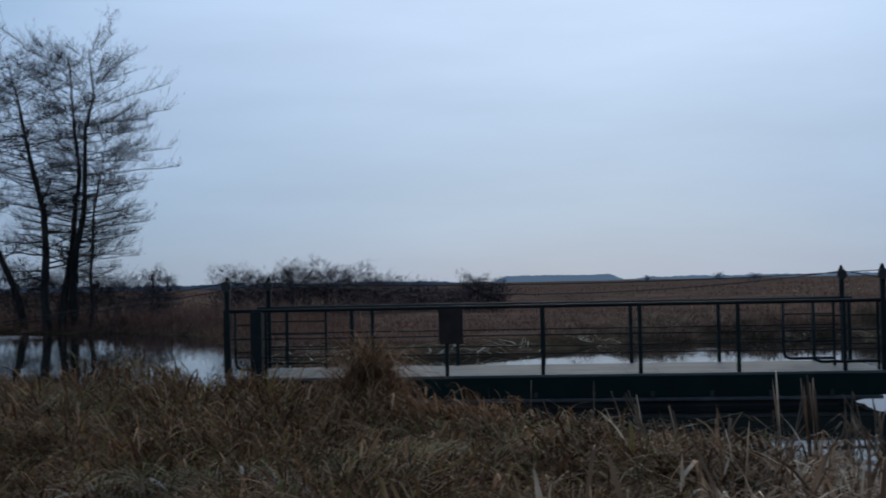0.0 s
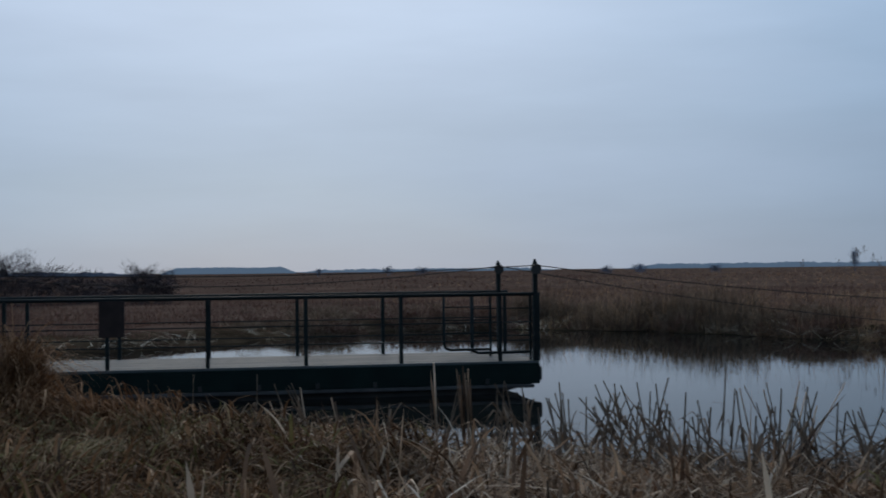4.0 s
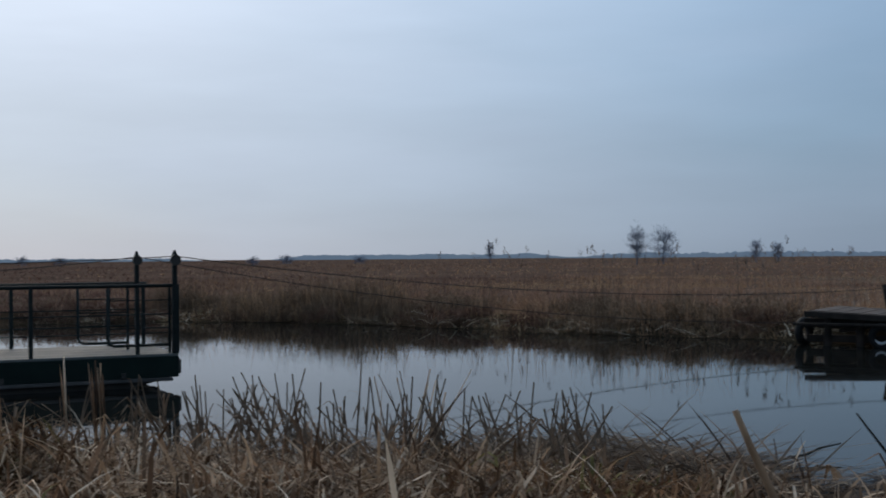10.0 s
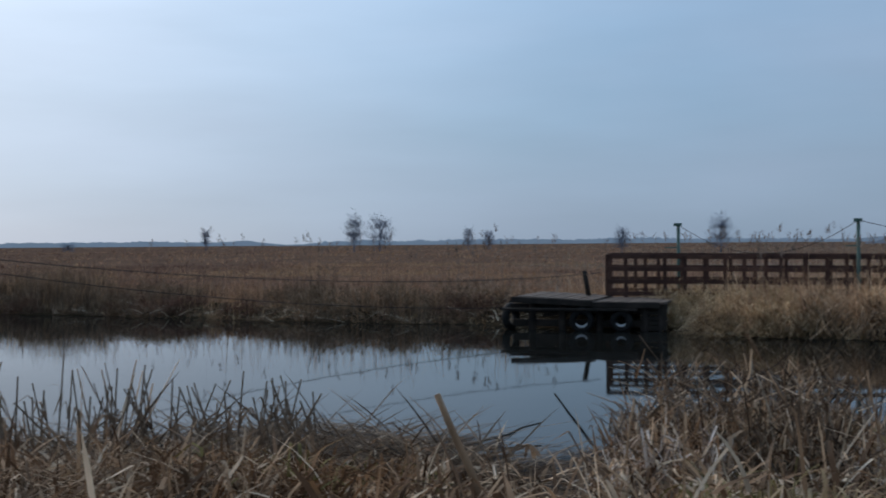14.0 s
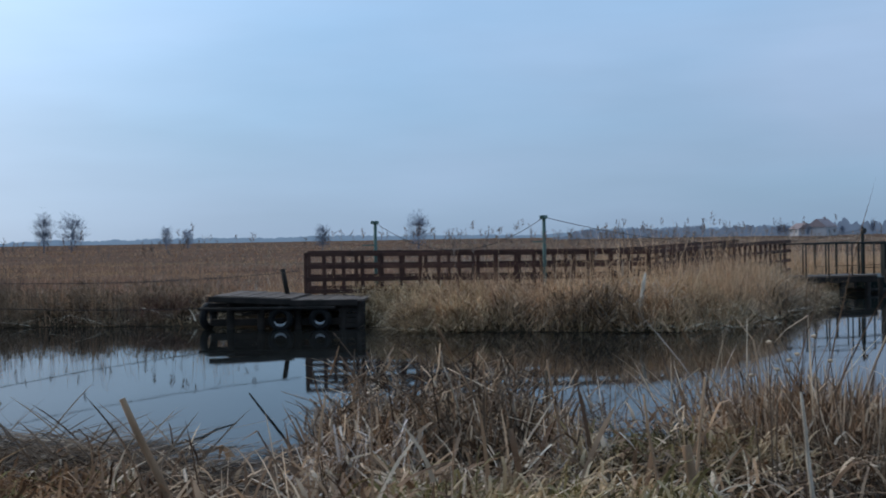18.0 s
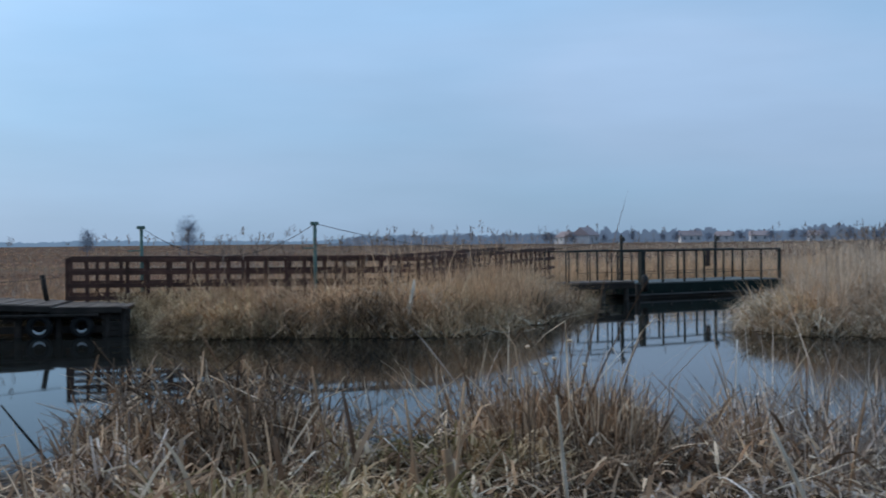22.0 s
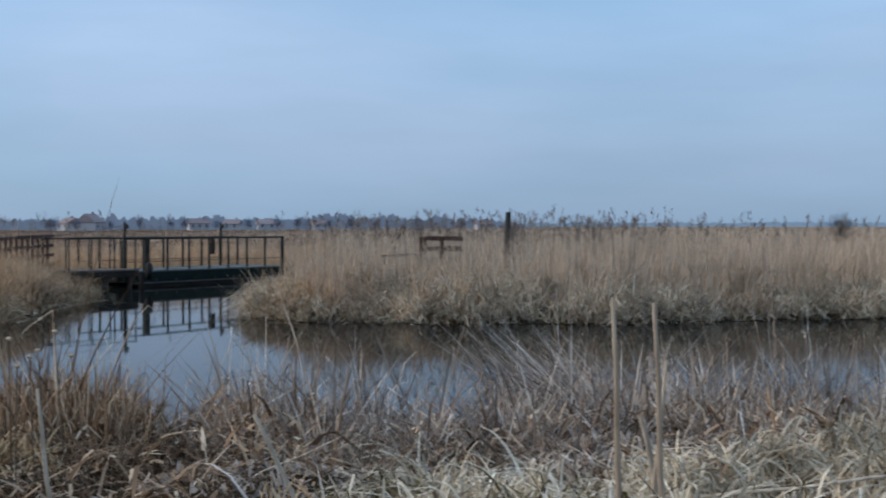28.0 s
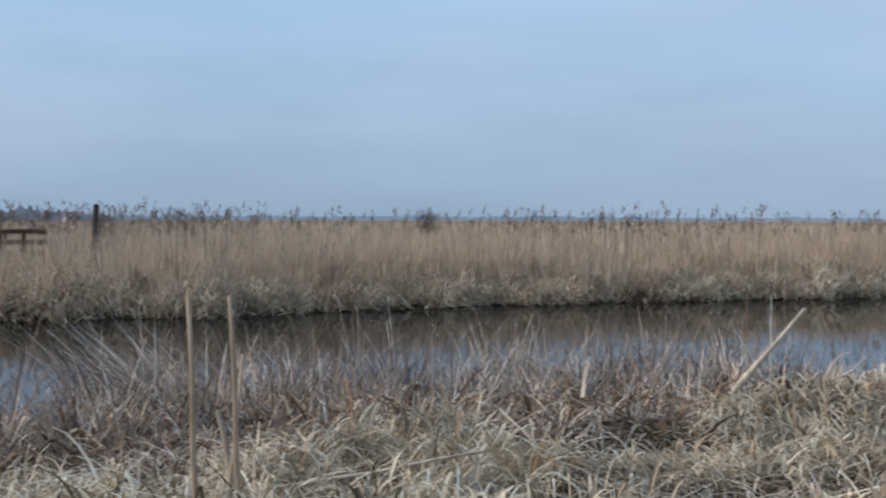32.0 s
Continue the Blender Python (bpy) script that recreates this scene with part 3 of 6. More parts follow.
def scatter(n, az0, az1, r0, r1, test, power=1.0):
    x, y = sector(n, az0, az1, r0, r1, power)
    d = shore(x, y)
    keep = test(x, y, d, azimuth(x, y))
    return x[keep], y[keep], d[keep], azimuth(x[keep], y[keep])


def rods(base, height, radius, lean, heading=None):
    """Round stalks with three sides, cut off at the top."""
    n = len(base)
    phi = rng.uniform(0, 2 * np.pi, n) if heading is None else heading
    norm = 1 / np.sqrt(1 + lean**2)
    tip = base + np.stack([np.cos(phi) * lean * norm * height, np.sin(phi) * lean * norm * height, height * norm], 1)
    ring = []
    for c, k in ((base, 1.0), (base * 0.5 + tip * 0.5 + rng.normal(0, 0.012, (n, 3)), 0.85), (tip, 0.6)):
        for a in (0.0, 2.094, 4.189):
            ring.append(c + np.stack([np.cos(a + phi), np.sin(a + phi), np.zeros(n)], 1) * (radius * k)[:, None])
    verts = np.stack(ring, 1).reshape(-1, 3)
    off = (np.arange(n) * 9)[:, None]
    quads = np.concatenate([off + np.array([[r * 3 + k, r * 3 + (k + 1) % 3, r * 3 + 3 + (k + 1) % 3, r * 3 + 3 + k]]) for r in (0, 1) for k in range(3)])
    tris = off + np.array([[6, 7, 8]])
    return verts, quads, tris


def stuff(name, geo, mat, label, category):
    vs, qs, ts, o = [], [], [], 0
    for v, q, t in geo:
        vs.append(v), qs.append(q + o), ts.append(t + o)
        o += len(v)
    ob = new(name, array_mesh(name, np.concatenate(vs), np.concatenate(qs), np.concatenate(ts), mat))
    return tagged(ob, label, category, kind="stuff")


def sector(n, az0, az1, r0, r1, power=1.0):
    a = np.radians(rng.uniform(az0, az1, n))
    u = rng.uniform(0, 1, n) ** power
    r = np.sqrt(r0**2 + u * (r1**2 - r0**2))
    return r * np.sin(a), r * np.cos(a)


def on_ground(x, y, d=None):
    return np.stack([x, y, np.maximum(ground_z(x, y, d), -0.15)], 1)


def azimuth(x, y):
    return np.degrees(np.arctan2(x, y))


# ---- far reed beds ----
def off_stage(x, y, m=2.4):
    """True where the landing stage is not."""
    return ~((np.abs(x - 23.0) < m) & (np.abs(y - 19.4) < m + 0.2))


def far_reeds():
    # tussocks in a belt along the far bank, in lumps of very uneven height
    x, y, d, az = scatter(56000, -24, 131, 24, 66, lambda x, y, d, az: (d > 0.0) & (d < np.interp(az, [45, 52, 80, 90], [6, 9, 9, 12])) & ~near_side(x, y) & (rng.uniform(0, 1, len(x)) < np.where(d < 3, 0.85, 0.5)) & off_stage(x, y, 2.2))
    n = len(x)
    c = value_noise(x, y, 0.35, 11) * 0.55 + value_noise(x, y, 0.9, 14) * 0.45
    tall = np.interp(az, [-24, -8, -3, 10, 14, 19, 24, 34, 42, 47, 52, 56, 62, 66, 73, 82, 86, 96, 110, 130], [2.0, 1.5, 0.42, 0.3, 0.4, 1.1, 1.15, 1.15, 1.1, 1.0, 1.0, 1.6, 2.0, 2.3, 2.2, 1.9, 2.1, 2.0, 1.9, 1.9])
    rough = np.interp(az, [48, 56, 80, 90], [1.0, 0.35, 0.35, 0.2])
    h = tall * (rough * np.clip(2.3 * (c - 0.22), 0.12, 1.6) + (1 - rough) * np.clip(0.35 + 1.2 * c, 0.5, 1.15)) * np.where(az > 54, np.interp(d, [0, 1.2], [0.85, 1.0]), np.interp(d, [0, 1.2, 3.5], [0.55, 0.9, 1.0])) * rng.uniform(0.75, 1.15, n)
    h = np.minimum(h, np.interp(az, [50, 56, 62, 66, 73, 82, 90], [1.5, 1.9, 2.0, 2.2, 2.15, 1.8, 1.85]) * rng.uniform(0.8, 1.0, n))
    droop = np.interp(d, [0, 1, 3, 6], [1.7, 1.2, 0.8, 0.6]) * np.interp(az, [80, 90], [1, 0.7])
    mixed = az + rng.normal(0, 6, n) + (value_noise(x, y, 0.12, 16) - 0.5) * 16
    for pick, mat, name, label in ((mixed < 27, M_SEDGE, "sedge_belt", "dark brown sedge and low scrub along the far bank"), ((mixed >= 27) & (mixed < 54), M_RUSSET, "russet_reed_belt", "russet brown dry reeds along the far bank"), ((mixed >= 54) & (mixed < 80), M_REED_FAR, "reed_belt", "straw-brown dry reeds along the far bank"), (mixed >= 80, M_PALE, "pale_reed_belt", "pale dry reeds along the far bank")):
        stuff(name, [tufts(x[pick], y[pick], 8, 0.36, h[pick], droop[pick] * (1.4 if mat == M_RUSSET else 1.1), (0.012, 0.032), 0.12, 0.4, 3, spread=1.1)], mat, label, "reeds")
    # dark low scrub in round lumps before the russet field
    x, y, d, az = scatter(7000, 6, 50, 26, 50, lambda x, y, d, az: (d > 0.2) & (d < 3.5) & ~near_side(x, y) & (value_noise(x, y, 0.45, 81) > 0.5) & (rng.uniform(0, 1, len(x)) < 0.6) & off_stage(x, y, 2.6))
    stuff("bank_scrub", [hummocks(x, y, 60, rng.uniform(0.4, 0.8, len(x)), rng.uniform(0.15, 0.6, len(x)), rng.uniform(0.4, 0.8, len(x)), (0.012, 0.026), to_water(x, y), spread=1.0, segs=3)], M_HOLLOW, "low dark brown scrub in lumps on the far bank", "scrub")
    # brushy dark clumps with gaps between them, whose mirror image is ragged
    x, y, d, az = scatter(9000, 4, 50, 26, 48, lambda x, y, d, az: (d > -0.1) & (d < 2.6) & ~near_side(x, y) & (value_noise(x, y, 0.5, 89) > 0.5) & (rng.uniform(0, 1, len(x)) < 0.8) & off_stage(x, y, 2.6))
    size = np.clip(3.2 * (value_noise(x, y, 0.5, 89) - 0.42), 0.3, 1.3) * rng.uniform(0.7, 1.2, len(x)) * np.interp(az, [4, 12, 15, 19, 44, 50], [0.2, 0.22, 0.4, 1.1, 1.05, 0.8])
    some = rng.uniform(0, 1, len(x))
    for pick, mat in ((some < 0.6, M_STEM), ((some >= 0.6) & (some < 0.9), M_HOLLOW), (some >= 0.9, M_RUSSET)):
        stuff("bank_brush", [tufts(x[pick], y[pick], 30, 0.3, size[pick], 0.5, (0.009, 0.022), 0.1, 0.3, 3, bend=0.3, spread=1.2)], mat, "dark brown upright brush in clumps on the far bank", "scrub")
    # tall thin reeds standing close behind the far edge
    x, y, d, az = scatter(52000, 82, 131, 24, 42, lambda x, y, d, az: (d > 0.9) & (d < 5) & ~near_side(x, y) & (value_noise(x, y, 0.6, 90) > 0.22))
    x, y, d, az = x[:26000], y[:26000], d[:26000], az[:26000]
    n = len(x)
    g = blades(on_ground(x, y, d), rng.uniform(0.75, 1.0, n) * np.interp(az, [82, 86, 90, 95, 131], [1.35, 1.3, 1.4, 1.65, 1.65]) * (0.6 + 0.75 * value_noise(x, y, 0.35, 91)), rng.uniform(0.008, 0.024, n), np.where(rng.uniform(0, 1, n) < 0.3, rng.uniform(0.4, 1.6, n), np.abs(rng.normal(0.15, 0.2, n))), 0.6, 2, fold=np.where(rng.uniform(0, 1, n) < 0.25, rng.uniform(0.4, 0.85, n), 2.0))
    stuff("standing_reeds", [g], M_PALE, "tall thin pale reeds standing behind the far edge", "reeds")
    x, y, d, az = scatter(15000, 54, 77, 22, 34, lambda x, y, d, az: (d > 0.2) & (d < 2.2) & ~near_side(x, y) & (value_noise(x, y, 0.6, 90) > 0.25) & off_stage(x, y))
    n = len(x)
    g = blades(on_ground(x, y, d), rng.uniform(0.6, 1.0, n) * np.interp(az, [54, 56, 64, 70, 77], [0.7, 1.0, 1.2, 1.5, 1.3]), rng.uniform(0.009, 0.024, n), np.abs(rng.normal(0.35, 0.45, n)), 0.6, 2)
    stuff("standing_reeds", [g], M_REED_FAR, "straw-brown reeds standing before the walkway fence", "reeds")
    # a pale fringe that hangs over the edge
    x, y, d, az = scatter(60000, 14, 131, 24, 50, lambda x, y, d, az: (d > -0.1) & (d < 1.3) & ~near_side(x, y) & (rng.uniform(0, 1, len(x)) < np.interp(az, [14, 46, 54, 131], [0.06, 0.10, 0.16, 0.16])) & off_stage(x, y, 2.2))
    c = value_noise(x, y, 0.8, 18)
    stuff("overhanging_reeds", [tufts(x, y, 10, 0.24, (0.35 + 0.85 * c) * np.interp(az, [14, 50, 60, 131], [0.6, 0.8, 1.25, 1.15]), 1.5, (0.013, 0.034), 0.25, 0.3, 3, spread=0.8, arch=0.9)], M_GOLD, "golden straw reeds drooping over the far water edge", "reeds")
    # shaggy tussocks that hang over the far water edge
    x, y, d, az = scatter(5200, 46, 131, 24, 40, lambda x, y, d, az: (d > 0.1) & (d < 2.2) & ~near_side(x, y) & (value_noise(x, y, 0.7, 51) > 0.38) & off_stage(x, y))
    x, y, az = x[:820], y[:820], az[:820]
    size, flow = (0.55 + 0.9 * value_noise(x, y, 0.35, 52)) * np.interp(az, [46, 56, 60, 80, 90, 131], [0.6, 0.85, 1.25, 1.2, 1.05, 1.05]), to_water(x, y) + rng.normal(0, 0.7, len(x))
    # tussocks nearest the water turn dark, painting in the undercut's shade
    some = value_noise(x, y, 0.5, 53) + rng.normal(0, 0.15, len(x)) + np.interp(shore(x, y), [0.2, 0.9, 1.8], [-0.3, -0.05, 0.2]) + np.interp(az, [80, 90], [0, 0.45])
    for pick, nm, mat, lab in ((some < 0.26, "hanging_sedge", M_HOLLOW, "dark brown sedge tussocks coloured as the shade under the far bank"), ((some >= 0.26) & (some < 0.48) & (az < 86), "hanging_reeds", M_REED_FAR, "brown shaggy reed tussocks hanging over the far bank"), ((some >= np.where(az < 86, 0.48, 0.26)) & (some < np.where(az < 86, 0.66, 0.7)), "hanging_reeds", M_PALE, "pale shaggy reed tussocks hanging over the far bank"), ((some >= 0.66) & (az < 86), "hanging_straw", M_GOLD, "golden straw tussocks hanging over the far bank"), ((some >= 0.7) & (az >= 86), "hanging_straw", M_STRAW, "bleached straw tussocks hanging over the far bank")):
        stuff(nm, [hummocks(x[pick], y[pick], 48, 0.45, 0.35 * size[pick], size[pick] * 0.9, (0.014, 0.034), flow[pick])], mat, lab, "reeds")
    # bleached tussocks low along the edge of the pale bed
    x, y, d, az = scatter(2600, 80, 131, 24, 36, lambda x, y, d, az: (d > 0.0) & (d < 1.0) & ~near_side(x, y) & (value_noise(x, y, 0.5, 93) > 0.35))
    x, y = x[:190], y[:190]
    size, u = 0.65 + 0.6 * value_noise(x, y, 0.4, 94), rng.uniform(0, 1, len(x))
    for pick, mat in ((u < 0.6, M_STRAW), (u >= 0.6, M_PALE)):
        stuff("hanging_straw", [hummocks(x[pick], y[pick], 44, 0.42, 0.45 * size[pick], 0.8 * size[pick], (0.012, 0.032), to_water(x[pick], y[pick]) + rng.normal(0, 0.6, int(pick.sum())))], mat, "bleached straw tussocks low along the far water edge", "reeds")
    # lumps of wet brown sedge on the far bank before the russet field
    x, y, d, az = scatter(3000, 9, 48, 24, 46, lambda x, y, d, az: (d > 0.05) & (d < 1.8) & ~near_side(x, y) & (value_noise(x, y, 0.7, 54) > 0.45) & off_stage(x, y))
    x, y = x[:300], y[:300]
    stuff("hanging_sedge", [hummocks(x, y, 48, 0.5, 0.1 + 0.35 * value_noise(x, y, 0.4, 55), 0.3 + 0.6 * value_noise(x, y, 0.6, 55), (0.014, 0.032), to_water(x, y) + rng.normal(0, 0.8, len(x)))], M_SEDGE, "brown sedge lumps drooping over the far water edge", "sedge")
    # a dense straw mound beside the landing stage
    x, y, d, az = scatter(420, 53.2, 59.0, 27, 32, lambda x, y, d, az: (d > 0.0) & (d < 4) & ~near_side(x, y))
    stuff("straw_mound", [hummocks(x, y, 34, 0.45, rng.uniform(0.2, 0.6, len(x)), rng.uniform(0.5, 1.0, len(x)), (0.014, 0.032), to_water(x, y))], M_GOLD, "golden drooping straw mound beside the landing stage", "reeds")
    # bleached stalks broken down over the water's edge
    x, y, d, az = scatter(90000, -8, 131, 24, 62, lambda x, y, d, az: (d > -0.5) & (d < 0.8) & ~near_side(x, y) & (value_noise(x, y, 0.5, 15) > 0.45) & (rng.uniform(0, 1, len(x)) < np.interp(az, [-8, 20, 45, 85, 95, 130], [0.8, 1.3, 0.7, 0.8, 1.8, 1.8]) * 0.75))
    n = len(x)
    base = on_ground(x, y, d)
    base[:, 2] = np.maximum(base[:, 2], 0) + rng.uniform(0.0, 0.18, n)
    stuff("fallen_reeds", [blades(base, rng.uniform(0.4, 1.5, n), rng.uniform(0.016, 0.040, n), rng.uniform(2.5, 14, n), 0.4, 3)], M_STRAW, "bleached broken reeds fallen along the far waterline", "reeds")
    # reeds that stand out over the bank and mirror as a comb of stems
    x, y, d, az = scatter(60000, 8, 60, 24, 50, lambda x, y, d, az: (d > -0.2) & (d < 3.5) & ~near_side(x, y) & (value_noise(x, y, 0.8, 82) > 0.4) & (rng.uniform(0, 1, len(x)) < np.interp(az, [8, 28, 36, 50, 60], [0.05, 0.1, 0.22, 0.22, 0.1])) & off_stage(x, y))
    n = len(x)
    stuff("bank_stems", [blades(on_ground(x, y, d), rng.uniform(0.5, 1.7, n) * np.interp(az, [8, 25, 45, 60], [0.75, 0.95, 1, 0.7]), rng.uniform(0.009, 0.02, n), np.abs(rng.normal(0.1, 0.12, n)), 0.5, 3)], M_RUSSET, "thin upright brown reed stems on the far bank", "reeds")
    # the marsh behind: low and matted, with taller soft stands in patches
    pale, near, mid, left = [], [], [], []
    for n, r0, r1, w0, w1, h0 in ((125000, 30, 100, 0.018, 0.045, 1.0), (52000, 100, 330, 0.08, 0.2, 1.1), (22000, 330, 1100, 0.4, 1.0, 1.2)):
        x, y, d, az = scatter(n, -24, 132, r0, r1, lambda x, y, d, az: (d > np.where((az > -6) & (az < 13), 5, 3.5)) & ~near_side(x, y), 1.25 if r0 < 90 else 1.0)
        n = len(x)
        k = np.interp(az, [-22, -8, -4, 11, 15, 40, 56, 72, 80, 90, 130], [0.7, 0.7, 0.42, 0.42, 0.55, 0.6, 0.55, 0.55, 0.9, 1.45, 1.45])
        patch = value_noise(x, y, 0.12, 12) * 0.6 + value_noise(x, y, 0.4, 83) * 0.4
        h = h0 * k * np.clip(0.35 + 1.2 * (patch - 0.25), 0.4, 1.35) * rng.uniform(0.6, 1.2, n)
        h = np.where(az > 84, np.minimum(h0 * k * rng.uniform(0.75, 1.1, n) * (0.75 + 0.45 * patch), 1.6), h)
        fold = np.where(rng.uniform(0, 1, n) < 0.4, rng.uniform(0.4, 0.85, n), 2.0)
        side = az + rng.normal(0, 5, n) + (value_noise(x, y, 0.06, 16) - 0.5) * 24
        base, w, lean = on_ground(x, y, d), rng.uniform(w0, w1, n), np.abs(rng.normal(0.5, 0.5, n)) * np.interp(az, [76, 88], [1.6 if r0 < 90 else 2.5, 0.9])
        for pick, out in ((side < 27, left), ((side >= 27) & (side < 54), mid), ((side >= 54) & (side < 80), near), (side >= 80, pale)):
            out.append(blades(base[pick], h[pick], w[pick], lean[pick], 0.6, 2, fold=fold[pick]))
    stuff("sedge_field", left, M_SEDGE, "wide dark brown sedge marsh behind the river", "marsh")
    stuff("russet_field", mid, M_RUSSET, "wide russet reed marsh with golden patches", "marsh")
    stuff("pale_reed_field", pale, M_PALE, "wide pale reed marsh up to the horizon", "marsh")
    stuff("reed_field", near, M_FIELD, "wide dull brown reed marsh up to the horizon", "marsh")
    # tall stems with drooping seed heads that stand over the field
    x, y, d, az = scatter(14000, 30, 131, 27, 66, lambda x, y, d, az: (d > 1.2) & (d < 16) & ~near_side(x, y))
    want = np.interp(az, [30, 36, 42, 50, 60, 66, 70, 76, 82, 90, 128], [0.02, 0.05, 0.2, 0.1, 0.15, 0.3, 0.3, 0.05, 0.2, 0.42, 0.38]) * (value_noise(x, y, 0.35, 13) > 0.42)
    keep = rng.uniform(0, 1, len(x)) < want
    x, y, d = x[keep], y[keep], d[keep]
    n = len(x)
    top = 2.0 + np.hypot(x, y) * np.tan(np.radians(rng.normal(0.16, 0.3, n)))
    base = on_ground(x, y, d)
    h = np.clip(top - base[:, 2], 1.2, 2.5)
    ang = rng.uniform(0, 2 * np.pi, n)
    plumes = [blades(base, h, np.full(n, 0.016), np.full(n, 0.06), 0.7, 3, heading=ang)]
    tips = base + np.stack([np.cos(ang) * 0.05 * h, np.sin(ang) * 0.05 * h, h * 0.97], 1)
    for i in range(9):
        off = np.stack([rng.normal(0, 0.03, n), rng.normal(0, 0.03, n), -0.028 * i + rng.normal(0, 0.01, n)], 1)
        plumes.append(blades(tips + off, rng.uniform(0.10, 0.20, n), rng.uniform(0.02, 0.04, n), rng.uniform(0.4, 1.6, n), 0.8, 2, heading=ang + rng.normal(0, 0.7, n)))
    stuff("tall_reeds", plumes, M_PLUME, "tall reeds with drooping grey-brown seed heads", "reeds")


far_reeds()


# ---- the near bank ----
def near_plants():
    # dead leaf litter pressed flat over the whole bank
    x, y, d, az = scatter(15000, -23, 130, 5, 22, lambda x, y, d, az: (d > -0.3) & near_side(x, y) & (rng.uniform(0, 1, len(x)) < np.interp(az, [8, 18, 32, 36, 47, 52], [0.1, 1, 1, 0.25, 0.25, 1])))
    n = len(x)
    base = on_ground(x, y, d)
    base[:, 2] += rng.uniform(0.0, 0.08, n)
    stuff("leaf_litter", [blades(base, rng.uniform(0.4, 1.1, n), rng.uniform(0.014, 0.036, n), rng.uniform(1.5, 9, n), 0.5, 3)], M_STALK, "flattened dead reed leaves covering the bank", "litter")
    # brown grass hummocks on the bank before the ferry
    x, y, d, az = scatter(900, -23, 14, 6, 23, lambda x, y, d, az: (d > 0.4) & near_side(x, y) & (rng.uniform(0, 1, len(x)) < np.interp(az, [-23, 6, 14], [1, 0.9, 0.3])) & (value_noise(x, y, 0.55, 8) > 0.28))
    x, y, az, d = x[:300], y[:300], az[:300], d[:300]
    c = value_noise(x, y, 0.45, 22)
    big = np.interp(az, [-22, -10, -3, 4, 12], [1.35, 1.2, 1.1, 0.85, 0.6]) * np.interp(d, [0.4, 2], [0.6, 1])
    stuff("bank_grass", [hummocks(x, y, 95, 0.35 + 0.35 * c, (0.1 + 0.5 * c) * big, (0.38 + 0.3 * c) * big, (0.008, 0.025), comb(x, y, 61))], M_GRASS, "matted brown withered grass hummocks with a little green", "grass")
    x, y, d, az = scatter(900, -23, 14, 6, 23, lambda x, y, d, az: (d > 0.5) & near_side(x, y))
    tall = (0.3 + 0.4 * value_noise(x, y, 0.7, 22)) * np.interp(az, [-20, -4, 4, 12], [1.2, 1, 0.85, 0.6])
    stuff("bank_grass", [shag(x, y, 20, 0.3, tall, (0.011, 0.028), comb(x, y, 61), segs=4)], M_GRASS, "low brown withered grass between the hummocks", "grass")
    x, y, d, az = scatter(800, -23, 8, 6, 20, lambda x, y, d, az: (d > 0.8) & near_side(x, y) & (value_noise(x, y, 0.45, 28) > np.interp(az, [-20, -8, 2, 8], [0.35, 0.45, 0.5, 0.65])))
    stuff("olive_grass", [shag(x, y, 24, 0.24, 0.42 + 0.35 * value_noise(x, y, 0.9, 62), (0.009, 0.022), comb(x, y, 61), segs=4)], M_OLIVE, "olive green and straw grass among the brown", "grass")
    # pale grass at the foot of the bank
    x, y, d, az = scatter(260, -23, -6, 6, 11, lambda x, y, d, az: (d > 0.8) & near_side(x, y) & (value_noise(x, y, 0.6, 84) > 0.4))
    stuff("bleached_grass", [shag(x, y, 22, 0.25, rng.uniform(0.35, 0.6, len(x)), (0.010, 0.026), comb(x, y, 61), segs=4)], M_GREY, "pale bleached grass low on the bank", "grass")
    # thin low grass close round the standing place
    x, y, d, az = scatter(700, -40, 150, 0.8, 6.4, lambda x, y, d, az: d > 0.5)
    stuff("trodden_grass", [shag(x, y, 14, 0.22, 0.36, (0.009, 0.02), comb(x, y, 70), segs=3)], M_OLIVE, "low trodden olive-brown grass on the bank", "grass")
    # a taller tussock of withered grass before the ferry, on a broad mound
    cx, cy = -0.75 + rng.normal(0, 0.1, 10), 14.0 + rng.normal(0, 0.1, 10)
    stuff("grass_tussock", [tufts(cx, cy, 40, 0.15, rng.uniform(1.1, 1.5, 10), 0.3, (0.008, 0.02), 0.05, 0.5, 6, spread=0.9, arch=0.75), shag(cx, cy, 130, 0.16, rng.uniform(1.4, 1.85, 10), (0.008, 0.02), rng.uniform(-3.1, 3.1, 10), lean=(0.14, 0.5), arch=(0.6, 0.98), spread=1.3, segs=6)], M_TUSSOCK, "tall brown tussock of withered grass on the bank", "grass")
    mx, my = -0.5 + rng.normal(0, 0.65, 26), 13.4 + rng.normal(0, 0.45, 26)
    stuff("bank_grass", [hummocks(mx, my, 120, 0.45, rng.uniform(0.25, 0.55, 26), rng.uniform(0.4, 0.7, 26), (0.010, 0.028), comb(mx, my, 61))], M_TUSSOCK, "broad mound of brown matted grass round the tussock", "grass")
    # low tangle of dead reed leaves from the ferry to the reed clump
    x, y, d, az = scatter(1600, 11, 60, 5.5, 17, lambda x, y, d, az: (d > 0.1) & near_side(x, y) & (rng.uniform(0, 1, len(x)) < np.interp(az, [42, 45, 50, 52], [1, 0.3, 0.3, 1])))
    c = value_noise(x, y, 0.7, 23)
